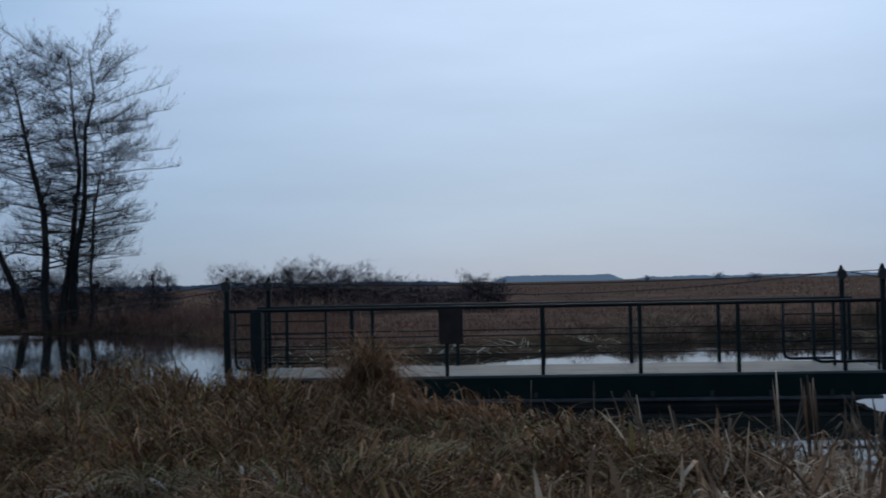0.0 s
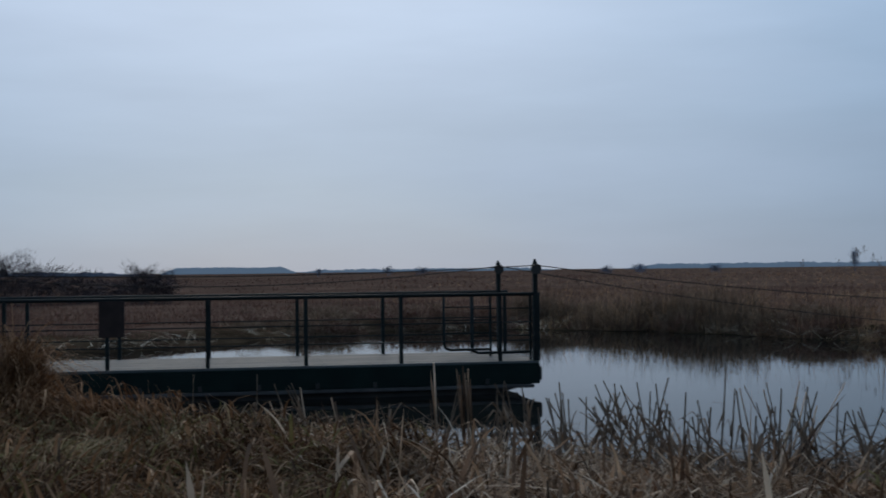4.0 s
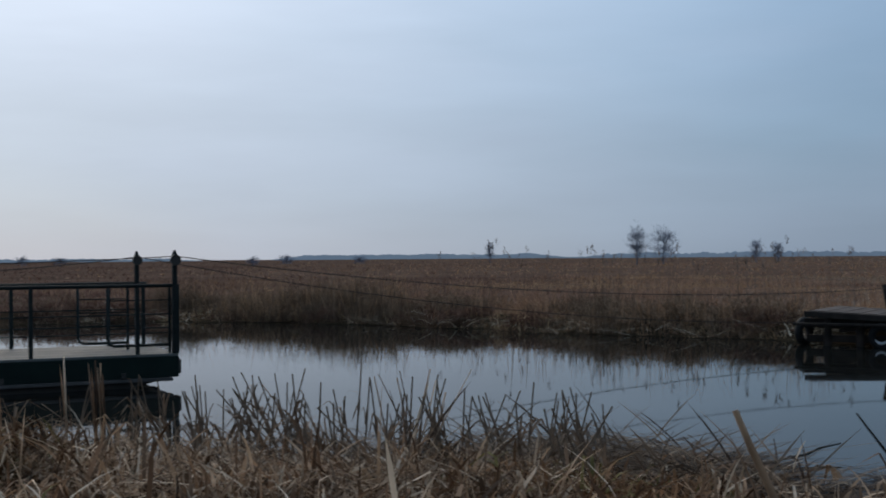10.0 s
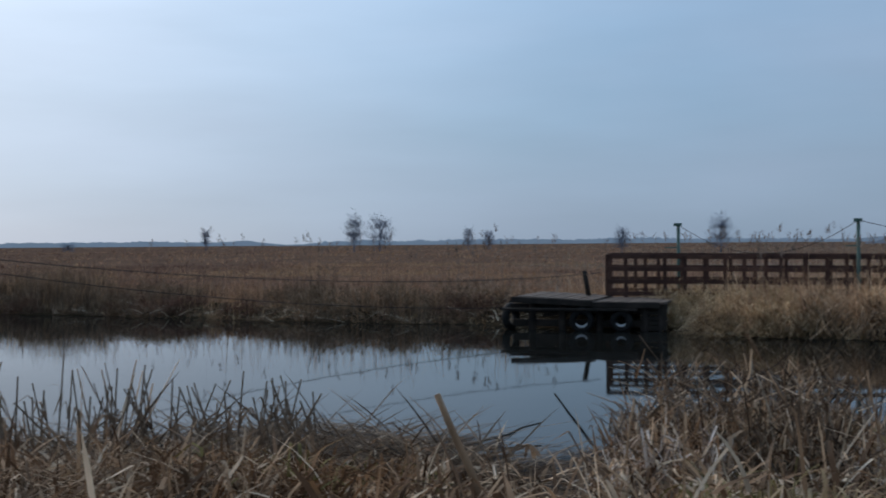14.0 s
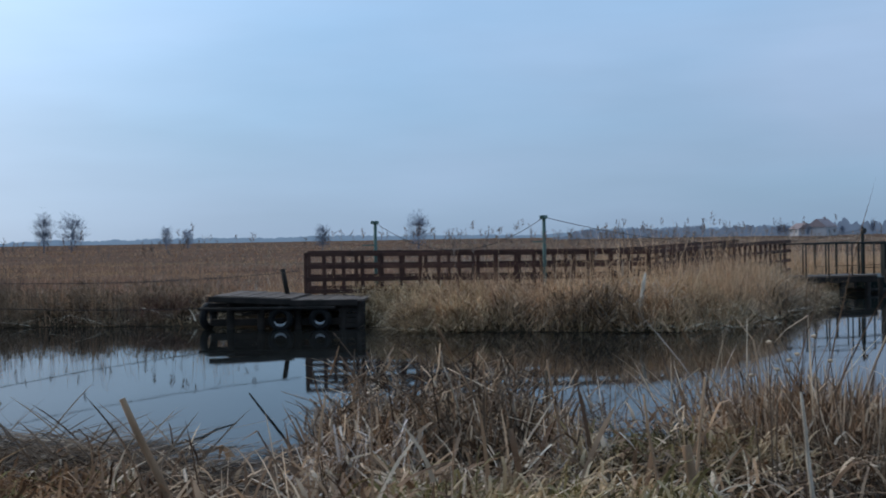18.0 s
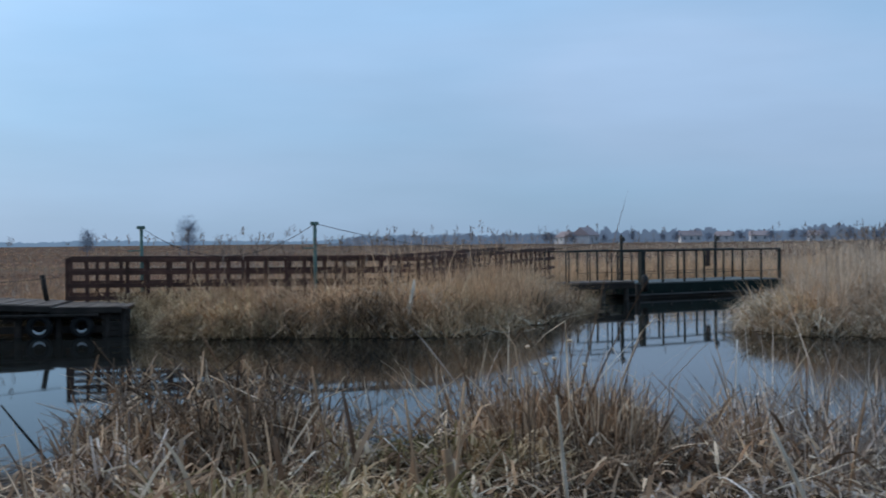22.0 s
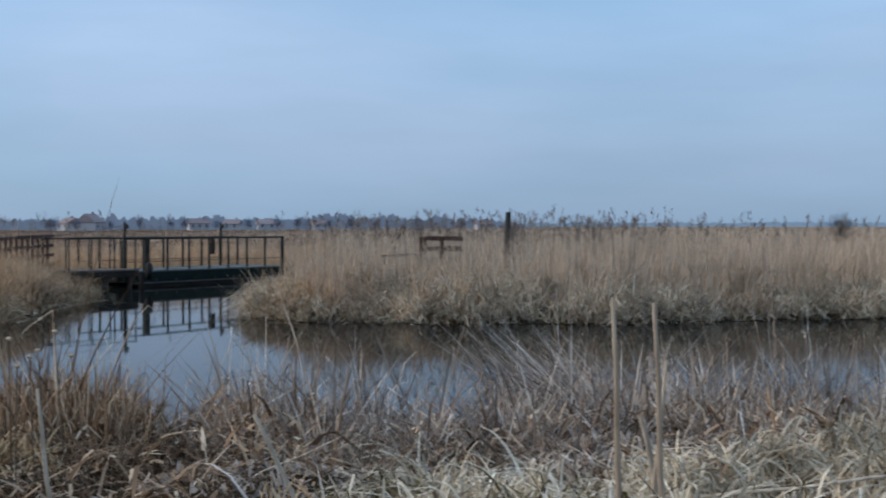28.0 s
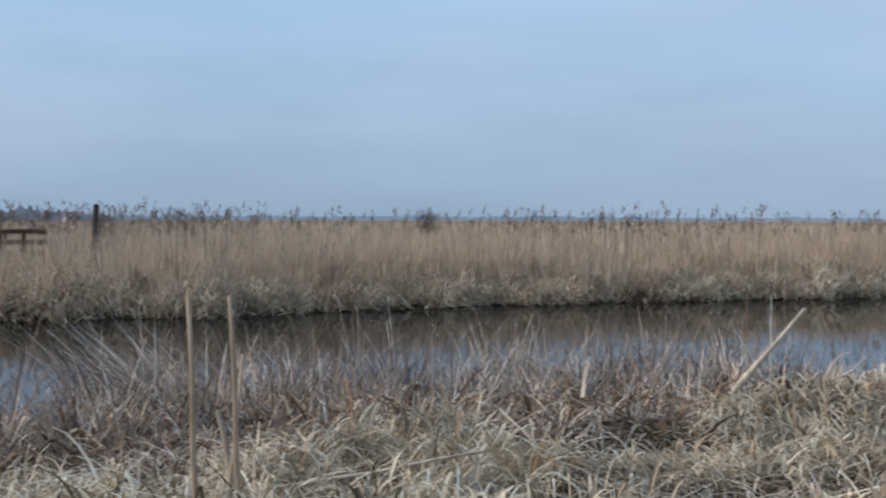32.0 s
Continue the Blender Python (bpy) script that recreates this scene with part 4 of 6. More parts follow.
    stuff("dead_reed_leaves", [tufts(x, y, 15, 0.34, (0.34 + 0.6 * c) * np.interp(d, [0.2, 1.5, 3], [0.8, 1.0, 1.0]), 1.9, (0.014, 0.046), 0.3, 0.6, 4, spread=1.3, arch=0.7)], M_REED, "low brown tangle of dead reed leaves on the bank", "reeds")
    # heaped grass among the dead reeds
    x, y, d, az = scatter(380, 4, 52, 6.5, 15, lambda x, y, d, az: (d > 0.6) & near_side(x, y) & (value_noise(x, y, 0.6, 85) > 0.45) & ((az < 43) | (az > 51)))
    stuff("heaped_grass", [hummocks(x, y, 60, 0.4, rng.uniform(0.1, 0.35, len(x)), rng.uniform(0.35, 0.7, len(x)), (0.012, 0.034), comb(x, y, 86), spread=0.9, folds=0.35)], M_GRASS, "brown heaps of dead grass among the broken reeds", "grass")
    # broad dead leaves that stand up in front
    x, y, d, az = scatter(120, 4, 66, 6.2, 9.5, lambda x, y, d, az: (d > 0.4) & near_side(x, y) & (value_noise(x, y, 1.0, 87) > 0.45))
    n = len(x)
    fold = np.where(rng.uniform(0, 1, n) < 0.35, rng.uniform(0.45, 0.85, n), 2.0)
    stuff("broad_reed_leaves", [blades(on_ground(x, y, d), rng.uniform(0.35, 0.85, n), rng.uniform(0.024, 0.05, n), np.abs(rng.normal(0.2, 0.5, n)), 0.3, 5, fold=fold, taper=0.3)], M_STALK, "broad torn brown reed leaves standing on the bank", "reeds")
    # broken upright stalks in small stands along the water
    x, y, d, az = scatter(270, 3, 46, 7, 17, lambda x, y, d, az: (d > -1.3) & (d < 1.6) & near_side(x, y) & (value_noise(x, y, 0.9, 66) > 0.5) & (rng.uniform(0, 1, len(x)) < np.interp(az, [3, 10, 18, 20.5, 23, 31, 35, 39, 46], [0.12, 0.2, 0.2, 0.35, 0.6, 0.6, 0.3, 0.08, 0.04])))
    own = np.repeat(np.arange(len(x)), rng.integers(3, 11, len(x)))
    n = len(own)
    px, py = x[own] + rng.normal(0, 0.11, n), y[own] + rng.normal(0, 0.11, n)
    base = on_ground(px, py)
    lean_c, head_c = np.abs(rng.normal(0.1, 0.45, len(x))), across(az) + rng.normal(0, 0.5, len(x))
    lean, head = np.abs(lean_c[own] + rng.normal(0, 0.15, n)), head_c[own] + rng.normal(0, 0.5, n)
    h = (rng.uniform(0.2, 0.95, len(x)) * np.interp(az, [3, 20, 34, 40], [0.9, 1, 0.9, 0.6]))[own] * rng.uniform(0.4, 1.2, n) + 0.15
    leaf = rng.uniform(0, 1, n) < 0.7
    fold = np.where(rng.uniform(0, 1, leaf.sum()) < 0.3, rng.uniform(0.4, 0.8, leaf.sum()), 2.0)
    stuff("broken_reed_stalks", [rods(base, h * 1.1, rng.uniform(0.006, 0.015, n), lean, head)], M_STALK, "grey-brown broken reed stalks standing in the shallows", "reeds")
    stuff("torn_reed_leaves", [blades(base[leaf], h[leaf] * 1.05, rng.uniform(0.018, 0.044, leaf.sum()), lean[leaf] + 0.05, 0.4, 5, heading=head[leaf], fold=fold, taper=0.35)], M_STALK, "torn reed leaves standing among the broken stalks", "reeds")
    # long reeds pushed over, their tips out of the water
    x, y, d, az = scatter(16000, 20, 52, 7.5, 14, lambda x, y, d, az: (d > np.interp(az, [30, 35, 40, 45, 47], [-1.0, -2.3, -1.9, -1.0, -0.4])) & (d < 0.9) & near_side(x, y) & (rng.uniform(0, 1, len(x)) < np.interp(az, [20, 28, 35, 44, 47, 52], [0.05, 0.12, 0.6, 0.6, 0.15, 0.1])))
    n = len(x)
    base = on_ground(x, y, d)
    base[:, 2] = np.maximum(base[:, 2], 0.0) + rng.uniform(0.0, 0.12, n)
    head = -np.radians(az) + np.pi * (rng.uniform(0, 1, n) < 0.62) + rng.normal(0, 0.45, n)
    flat = rng.uniform(0, 1, n) < 0.92
    stuff("pushed_over_reeds", [blades(base[flat], rng.uniform(0.5, 1.3, flat.sum()), rng.uniform(0.018, 0.042, flat.sum()), rng.uniform(3.5, 16, flat.sum()), 0.15, 4, heading=head[flat], taper=0.4), blades(base[~flat], rng.uniform(0.4, 0.95, (~flat).sum()), rng.uniform(0.016, 0.034, (~flat).sum()), rng.uniform(0.6, 2.0, (~flat).sum()), 0.2, 4, heading=head[~flat], taper=0.4)], M_STEM, "dark wet reeds pushed over flat at the water's edge", "reeds")
    # bundles of reeds lying at the waterline
    x, y, d, az = scatter(6000, 0, 54, 7, 17, lambda x, y, d, az: (d > -1.2) & (d < 1.2) & near_side(x, y) & (rng.uniform(0, 1, len(x)) < np.interp(az, [0, 14, 28, 36, 54], [0.25, 0.3, 0.5, 1, 0.9])))
    n = len(x)
    base = on_ground(x, y, d)
    base[:, 2] = np.maximum(base[:, 2], 0.0) + rng.uniform(0.01, 0.16, n)
    stuff("flattened_reeds", [rods(base, rng.uniform(0.5, 1.6, n), rng.uniform(0.005, 0.013, n), rng.uniform(4, 40, n), heading=rng.normal(-0.75, 0.55, n) + np.pi * (rng.uniform(0, 1, n) < 0.4))], M_STEM, "flattened dark reeds lying along the water's edge", "reeds")
    # black bits floating in the little bay
    x, y, d, az = scatter(5000, 43, 56, 9, 13.5, lambda x, y, d, az: (d < 0.3) & (d > -2.3) & (value_noise(x, y, 1.2, 29) > 0.4))
    n = len(x)
    base = np.stack([x, y, np.full(n, 0.012)], 1)
    stuff("floating_litter", [blades(base, rng.uniform(0.1, 0.4, n), rng.uniform(0.012, 0.03, n), np.full(n, 30.0), 0.1, 2)], M_TWIG, "dark broken reed bits floating on the water", "litter")
    # the dense clump of broken reeds standing in the shallows
    x, y, d, az = scatter(2100, 51.3, 63.5, 9, 15, lambda x, y, d, az: (d > -2.6) & (d < 1.4) & near_side(x, y) & (rng.uniform(0, 1, len(x)) < np.interp(az, [51.3, 52.3, 59, 61, 63.5], [0.1, 1, 1, 0.4, 0.12])))
    h = np.interp(az, [51, 53, 59, 63], [0.9, 1.6, 1.6, 0.95]) * (0.5 + 0.75 * value_noise(x, y, 0.8, 26)) * rng.uniform(0.8, 1.2, len(x))
    h = np.minimum(h, rng.uniform(0.75, 1.12, len(x)))
    tone = value_noise(x, y, 1.6, 63) * 0.6 + rng.uniform(0, 0.4, len(x))
    for pick, mat, lab in ((tone < 0.32, M_STEM, "dark wet reeds tangled in the shallows"), ((tone >= 0.32) & (tone < 0.64), M_REED, "dense brown tangled reeds standing in the shallows"), (tone >= 0.64, M_GREY, "pale grey tangled reeds standing in the shallows")):
        stuff("reed_clump", [tufts(x[pick], y[pick], 10, 0.22, h[pick], 0.5, (0.014, 0.038), 0.1, 0.9, 7, bend=0.15, spread=2.2), hummocks(x[pick], y[pick], 5, 0.3, 0.3 * h[pick], 0.6 * h[pick], (0.014, 0.036), comb(x[pick], y[pick], 69), spread=1.3, folds=0.5)], mat, lab, "reeds")
    # broken pieces lying through the clump at all angles
    own = rng.integers(0, len(x), 1500)
    base = on_ground(x[own] + rng.normal(0, 0.12, 1500), y[own] + rng.normal(0, 0.12, 1500))
    base[:, 2] = np.maximum(base[:, 2], 0) + rng.uniform(0.05, 0.8, 1500) * h[own]
    some = rng.uniform(0, 1, 1500) < 0.5
    for pick, mat in ((some, M_STEM), (~some, M_REED)):
        k = int(pick.sum())
        stuff("broken_reed_pieces", [rods(base[pick], rng.uniform(0.15, 0.45, k), rng.uniform(0.005, 0.013, k), rng.uniform(0.3, 4.0, k))], mat, "broken reed pieces lying across each other in the clump", "reeds")
    # a second dense clump, browner and lower
    x, y, d, az = scatter(900, 69.3, 76, 9.3, 13.5, lambda x, y, d, az: (d > -2.4) & (d < 1.4) & near_side(x, y) & (rng.uniform(0, 1, len(x)) < np.interp(az, [69.3, 70.5, 74, 76], [0.2, 1, 1, 0.2])))
    h = (0.75 + 0.5 * value_noise(x, y, 0.9, 92)) * rng.uniform(0.7, 1.2, len(x))
    h = np.minimum(h, rng.uniform(0.75, 1.1, len(x)))
    red = rng.uniform(0, 1, len(x)) < 0.35
    for pick, mat in ((red & (h > 0.9), M_TUSSOCK), (red & (h <= 0.9), M_STEM), (~red, M_REED)):
        stuff("reed_clump", [tufts(x[pick], y[pick], 12, 0.22, h[pick], 0.6, (0.010, 0.028), 0.1, 0.75, 6, bend=0.2, spread=1.7)], mat, "dense reddish-brown reed clump standing in the shallows", "reeds")
    # thin reeds in the water along the second half of the turn
    x, y, d, az = scatter(6000, 60, 126, 9.5, 18, lambda x, y, d, az: (d > -3.4) & (d < 1.2) & near_side(x, y) & (value_noise(x, y, 0.45, 30) > 0.36) & (rng.uniform(0, 1, len(x)) < np.interp(az, [60, 64, 67, 69, 73, 75, 79, 82, 100, 108, 118, 126], [0.05, 0.05, 0.1, 0.5, 0.5, 0.2, 0.3, 1.0, 1.0, 0.6, 0.3, 0.05])))
    h = (0.5 + 0.8 * value_noise(x, y, 0.5, 31)) * rng.uniform(0.6, 1.3, len(x)) * np.interp(az, [64, 69, 73, 76, 84, 95, 102], [0.9, 1.7, 1.7, 0.9, 1.25, 1.25, 1.05])
    grey = rng.uniform(0, 1, len(x)) < np.interp(az, [74, 84], [0.1, 0.85])
    for pick, mat, lab in ((~grey, M_REED, "thin brown reeds standing in the river shallows"), (grey, M_GREY, "thin weathered grey reeds standing in the river shallows")):
        stuff("shallow_reeds", [tufts(x[pick], y[pick], 8, 0.22, h[pick], 0.8, (0.011, 0.028), 0.2, 0.75, 6, bend=0.3, spread=1.5)], mat, lab, "reeds")
    # tangled leaves behind the grass
    x, y, d, az = scatter(3300, 60, 134, 6, 16, lambda x, y, d, az: (d > 0.0) & (d < np.interp(az, [58, 63, 76, 84], [2.2, 1.8, 2.4, 6.0])) & near_side(x, y))
    c = value_noise(x, y, 0.8, 32)
    hh = np.clip(0.05 + 1.0 * c, 0.15, 0.95) * np.interp(az, [60, 69, 74, 100, 118, 134], [0.6, 0.6, 1, 1, 0.6, 0.4])
    grey = rng.uniform(0, 1, len(x)) < np.interp(az, [60, 78, 86], [0.3, 0.5, 0.93])
    wet = value_noise(x, y, 0.7, 67) + rng.normal(0, 0.12, len(x)) > np.interp(az, [78, 86], [0.64, 0.74])
    for pick, mat, lab in ((wet, M_STEM, "low dark wet tangle of dead reeds along the near bank"), (~grey & ~wet, M_REED, "low brown tangle of dead reeds along the near bank"), (grey & ~wet, M_GREY, "low weathered grey tangle of dead reeds along the near bank")):
        stuff("tangled_reeds", [tufts(x[pick], y[pick], 10, 0.27, hh[pick], 1.5, (0.012, 0.040), 0.3, 0.75, 5, bend=0.3, spread=1.5, arch=0.5), hummocks(x[pick], y[pick], 5, 0.3, 0.25 * hh[pick], hh[pick], (0.012, 0.034), comb(x[pick], y[pick], 64), spread=1.1, folds=0.4)], mat, lab, "reeds")
    # crumpled loose leaves caught in the tangle
    x, y, d, az = scatter(16000, 4, 132, 6, 16, lambda x, y, d, az: (d > -0.8) & (d < 3.6) & near_side(x, y) & (value_noise(x, y, 1.3, 35) > 0.35))
    n = len(x)
    base = on_ground(x, y, d)
    base[:, 2] = np.maximum(base[:, 2], 0.0) + rng.uniform(0.02, 0.42, n) ** 1.3 * np.interp(az, [4, 40, 52, 110, 132], [0.6, 0.6, 1.2, 1.1, 0.5])
    fold = np.where(rng.uniform(0, 1, n) < 0.6, rng.uniform(0.3, 0.7, n), 2.0)
    stuff("crumpled_leaves", [blades(base, rng.uniform(0.15, 0.5, n), rng.uniform(0.016, 0.044, n), rng.uniform(0.4, 7, n), 0.6, 4, fold=fold, taper=0.5)], M_REED, "crumpled dead reed leaves caught in the tangle", "litter")
    # drooping grass hummocks in front, olive and gold first, then bleached
    x, y, d, az = scatter(1500, 55, 129, 5.2, 12.5, lambda x, y, d, az: (d > np.interp(az, [58, 63, 76, 84], [1.2, 0.9, 1.6, 2.9]) + 1.2 * (value_noise(x, y, 0.5, 68) - 0.5)) & near_side(x, y) & (value_noise(x, y, 0.6, 33) > 0.3) & (rng.uniform(0, 1, len(x)) < 0.42))
    c, u = value_noise(x, y, 0.9, 34), rng.uniform(0, 1, len(x)) * 0.6 + value_noise(x, y, 0.7, 88) * 0.4
    olive, gold = u < np.interp(az, [55, 70, 84, 98], [0.45, 0.45, 0.3, 0.12]), u > np.interp(az, [55, 74, 84, 100], [0.45, 0.5, 0.72, 0.9])
    for pick, nm, mat, lab in ((olive, "olive_grass", M_OLIVE, "olive and straw coloured drooping grass hummocks"), (gold, "golden_grass", M_GOLD, "golden drooping dead grass hummocks on the bank"), (~olive & ~gold, "bleached_grass", M_STRAW, "pale bleached drooping grass hummocks")):
        stuff(nm, [hummocks(x[pick], y[pick], 95, 0.36, 0.1 + 0.32 * c[pick], 0.32 + 0.45 * c[pick], (0.007, 0.028), comb(x[pick], y[pick], 65), spread=1.0, folds=0.45, segs=5)], mat, lab, "grass")
    # single long pale stalks lying and leaning through it all
    x, y, d, az = scatter(420, 50, 130, 6.5, 15, lambda x, y, d, az: (d > -1.5) & near_side(x, y))
    n = len(x)
    stuff("pale_stalks", [rods(on_ground(x, y, d) + [0, 0, 0.1], rng.uniform(0.3, 0.7, n), rng.uniform(0.004, 0.010, n), rng.uniform(2.0, 8, n))], M_STRAW, "single long pale reed stalks leaning over", "reeds")


near_plants()


def leaning_sheaf():
    """A sheaf of pale reeds pushed over to one side in the shallows."""
    n = 230
    a = np.radians(rng.normal(95.0, 1.5, n))
    r = rng.uniform(12.3, 14.0, n)
    base = np.stack([r * np.sin(a), r * np.cos(a), np.full(n, 0.05)], 1)
    stuff("leaning_reeds", [blades(base, rng.uniform(0.8, 1.5, n), rng.uniform(0.016, 0.036, n), rng.uniform(0.7, 1.7, n), 0.25, 4, heading=rng.normal(1.62, 0.5, n))], M_GREY, "pale sheaf of reeds leaning over in the shallows", "reeds")


leaning_sheaf()

# ---- broken reed stalks that can be told apart, each with a torn leaf ----
def reed_stalks():
    rs = np.random.default_rng(5)
    kinds = []
    for i in range(8):
        h, bow = rs.uniform(0.55, 1.0), rs.uniform(-0.06, 0.06)
        pts = [(0, 0, -0.3), (0, 0, 0), (bow, 0.3 * bow, h * 0.45), (1.6 * bow, 0.8 * bow, h)]
        ob = tube("reed_stalk", pts, [0.012, 0.012, 0.010, 0.007], M_STEM, sides=6)
        tagged(ob, "single broken grey-brown reed stalk with a torn leaf", "reed", "broken reed stalks")
        base = np.array([[bow * 0.8, 0.2 * bow, h * rs.uniform(0.25, 0.6)]] * 2)
        v, q, t = blades(base, rs.uniform(0.3, 0.6, 2), rs.uniform(0.02, 0.034, 2), rs.uniform(0.3, 0.8, 2), 0.5, 5, fold=rs.uniform(0.35, 0.8, 2), taper=0.5)
        leaf = new("leaf", array_mesh("leaf", v, q, t, M_STEM))
        leaf.parent = ob
        kinds.append(ob)
    x, y, d, az = scatter(2600, 6, 46, 7.5, 16, lambda x, y, d, az: (d > -1.4) & (d < 1.0) & near_side(x, y) & (rng.uniform(0, 1, len(x)) < np.interp(az, [6, 18, 21, 24, 33, 37, 46], [0.05, 0.06, 0.25, 0.34, 0.3, 0.1, 0.05])))
    k = 0
    for c in range(len(x)):
        lean, turn = abs(rs.normal(4, 17)), -az[c] + 180 * (rs.uniform() < 0.5) + rs.normal(0, 30)
        for _ in range(rs.integers(1, 6)):
            if k >= 130:
                return
            px, py = x[c] + rs.normal(0, 0.12), y[c] + rs.normal(0, 0.12)
            z = max(0.0, float(ground_z(np.array([px]), np.array([py]))[0]))
            m = Matrix.Translation((px, py, z - rs.uniform(0.0, 0.25))) @ pose(0, 0, 0, rs.normal(0, 5), abs(lean + rs.normal(0, 8)), turn + rs.normal(0, 20))
            if k < 8:
                kinds[k].matrix_basis = m
            else:
                copy_thing(kinds[k % 8], m)
            k += 1


reed_stalks()

# ---- single stalks and sticks that stand out of the tangle ----
def stick(name, a, b, r0, r1, mat, label, category="stalk"):
    a, b = Vector(a), Vector(b)
    side = Vector((b.y - a.y, a.x - b.x, 0.0)) * 0.07 + Vector((0.012, 0.008, 0))
    pts = [a + (a - b).normalized() * 0.35, a, a.lerp(b, 0.35) + side, a.lerp(b, 0.7) - side * 0.5, b]
    ob = tube(name, pts, [r0 * 1.05, r0, r0 * 0.9 + r1 * 0.1, (r0 + r1) / 2, r1], mat, sides=7)
    return tagged(ob, label, category, "single stalks")


M_STAKE = surface_material("cut_stake_wood", (0.23, 0.135, 0.075), (0.40, 0.25, 0.145), 9.0, 0.85, bump=0.4, stretch=(1, 1, 0.25))
M_TALLCANE = surface_material("dull_brown_cane", (0.24, 0.17, 0.115), (0.46, 0.35, 0.25), 12.0, 0.8, bump=0.3, stretch=(1, 1, 0.25))
M_CANE = surface_material("bleached_cane", (0.30, 0.235, 0.17), (0.62, 0.53, 0.42), 14.0, 0.7, bump=0.3, stretch=(1, 1, 0.25))
stick("leaning_stake", (5.33, 5.28, 0.5), (5.14, 5.47, 1.14), 0.024, 0.018, M_STAKE, "leaning orange-brown cut stake at the water's edge", "stake")
stick("bent_stick", polar(50.25, 12.35, 0.02), polar(48.4, 12.3, 0.57), 0.014, 0.008, M_BARK, "dark bare stick slanting out of the water")
stick("floating_stick", polar(45.2, 12.8, 0.04), polar(47.8, 13.5, 0.12), 0.014, 0.008, M_BARK, "dark stick floating on the still water")
stick("cut_stub", (6.39, 2.61, 0.55), (6.37, 2.66, 0.91), 0.03, 0.026, M_STAKE, "short broken brown stub standing in the grass", "stake")
stick("tall_cane", (6.25, -0.78, 0.45), (6.26, -0.73, 1.66), 0.016, 0.010, M_TALLCANE, "tall dry reed cane standing alone near the path")
stick("tall_cane", (6.22, -0.98, 0.45), (6.23, -0.92, 1.64), 0.016, 0.010, M_TALLCANE, "tall dry reed cane standing alone near the path")
stick("tall_cane", (6.3, -0.91, 0.45), (6.36, -1.0, 1.35), 0.012, 0.008, M_TALLCANE, "thin dry reed cane beside the taller ones")
stick("bleached_pole", (9.41, -5.29, 0.40), (9.04, -5.9, 1.30), 0.026, 0.012, M_CANE, "long bleached pole leaning over the water's edge", "pole")
stick("broken_cane", (6.75, 0.81, 0.55), (6.72, 1.04, 1.04), 0.014, 0.010, M_CANE, "pale broken cane leaning out of the grass")
stick("broken_cane", (6.42, -1.0, 0.6), (6.44, -0.89, 1.07), 0.018, 0.012, M_CANE, "pale broken cane leaning out of the grass")
stick("broken_cane", (7.45, 2.33, 0.44), (7.43, 2.39, 1.08), 0.014, 0.008, M_CANE, "pale broken cane standing in the grass")
stick("fallen_cane", (7.14, -1.53, 0.55), (6.89, -2.43, 0.71), 0.012, 0.008, M_CANE, "long pale cane lying over the grass")


# ---- withered flower stalks with small pale heads ----
def flower_stalk(tip, label):
    top = Vector(tip)
    foot = Vector((top.x + rng.normal(0, 0.08), top.y + rng.normal(0, 0.08), 0.2))
    ob = thing("flower_stalk", Matrix.Translation(foot), label, "flower", "withered flower stalks")
    up = top - foot
    tube("stem", [(0, 0, -0.3), (0, 0, 0), up * 0.5 + Vector((0.02, 0.01, 0)), up], [0.006, 0.006, 0.005, 0.003], M_STEM, ob, sides=5)
    bm = bmesh.new()
    bmesh.ops.create_icosphere(bm, subdivisions=2, radius=1.0)
    for v in bm.verts:
        k = 1 + 0.25 * math.sin(v.co.x * 9 + v.co.y * 7)
        v.co = up + Vector((v.co.x * 0.018 * k, v.co.y * 0.018 * k, v.co.z * 0.014 + 0.006 * k))
    part("flower_head", bm, M_STALK, ob, "small pale withered flower head")


for tip in ((8.45, 2.78, 1.15), (8.5, 2.63, 1.31), (8.41, 2.9, 1.27), (8.37, 3.01, 1.05), (8.47, 2.73, 1.19), (8.42, 2.85, 1.09), (8.52, 2.53, 1.15)):
    flower_stalk(tip, "withered brown flower stalk with a pale head")


# ---- upright stems near the bank's edge ----
for k, (az, dist, top) in enumerate(((51.1, 8.2, 1.02), (66.3, 7.4, 1.1), (67.5, 7.2, 1.22), (62.2, 9.4, 1.1), (84.5, 8.8, 1.0), (104.0, 8.6, 0.95))):
    foot, tip = polar(az, dist, 0.4), polar(az + (-1) ** k * 0.7, dist + 0.1, top)
    stick("upright_cane", foot, tip, 0.010, 0.007, M_STAKE, "dry upright reed cane at the bank's edge")


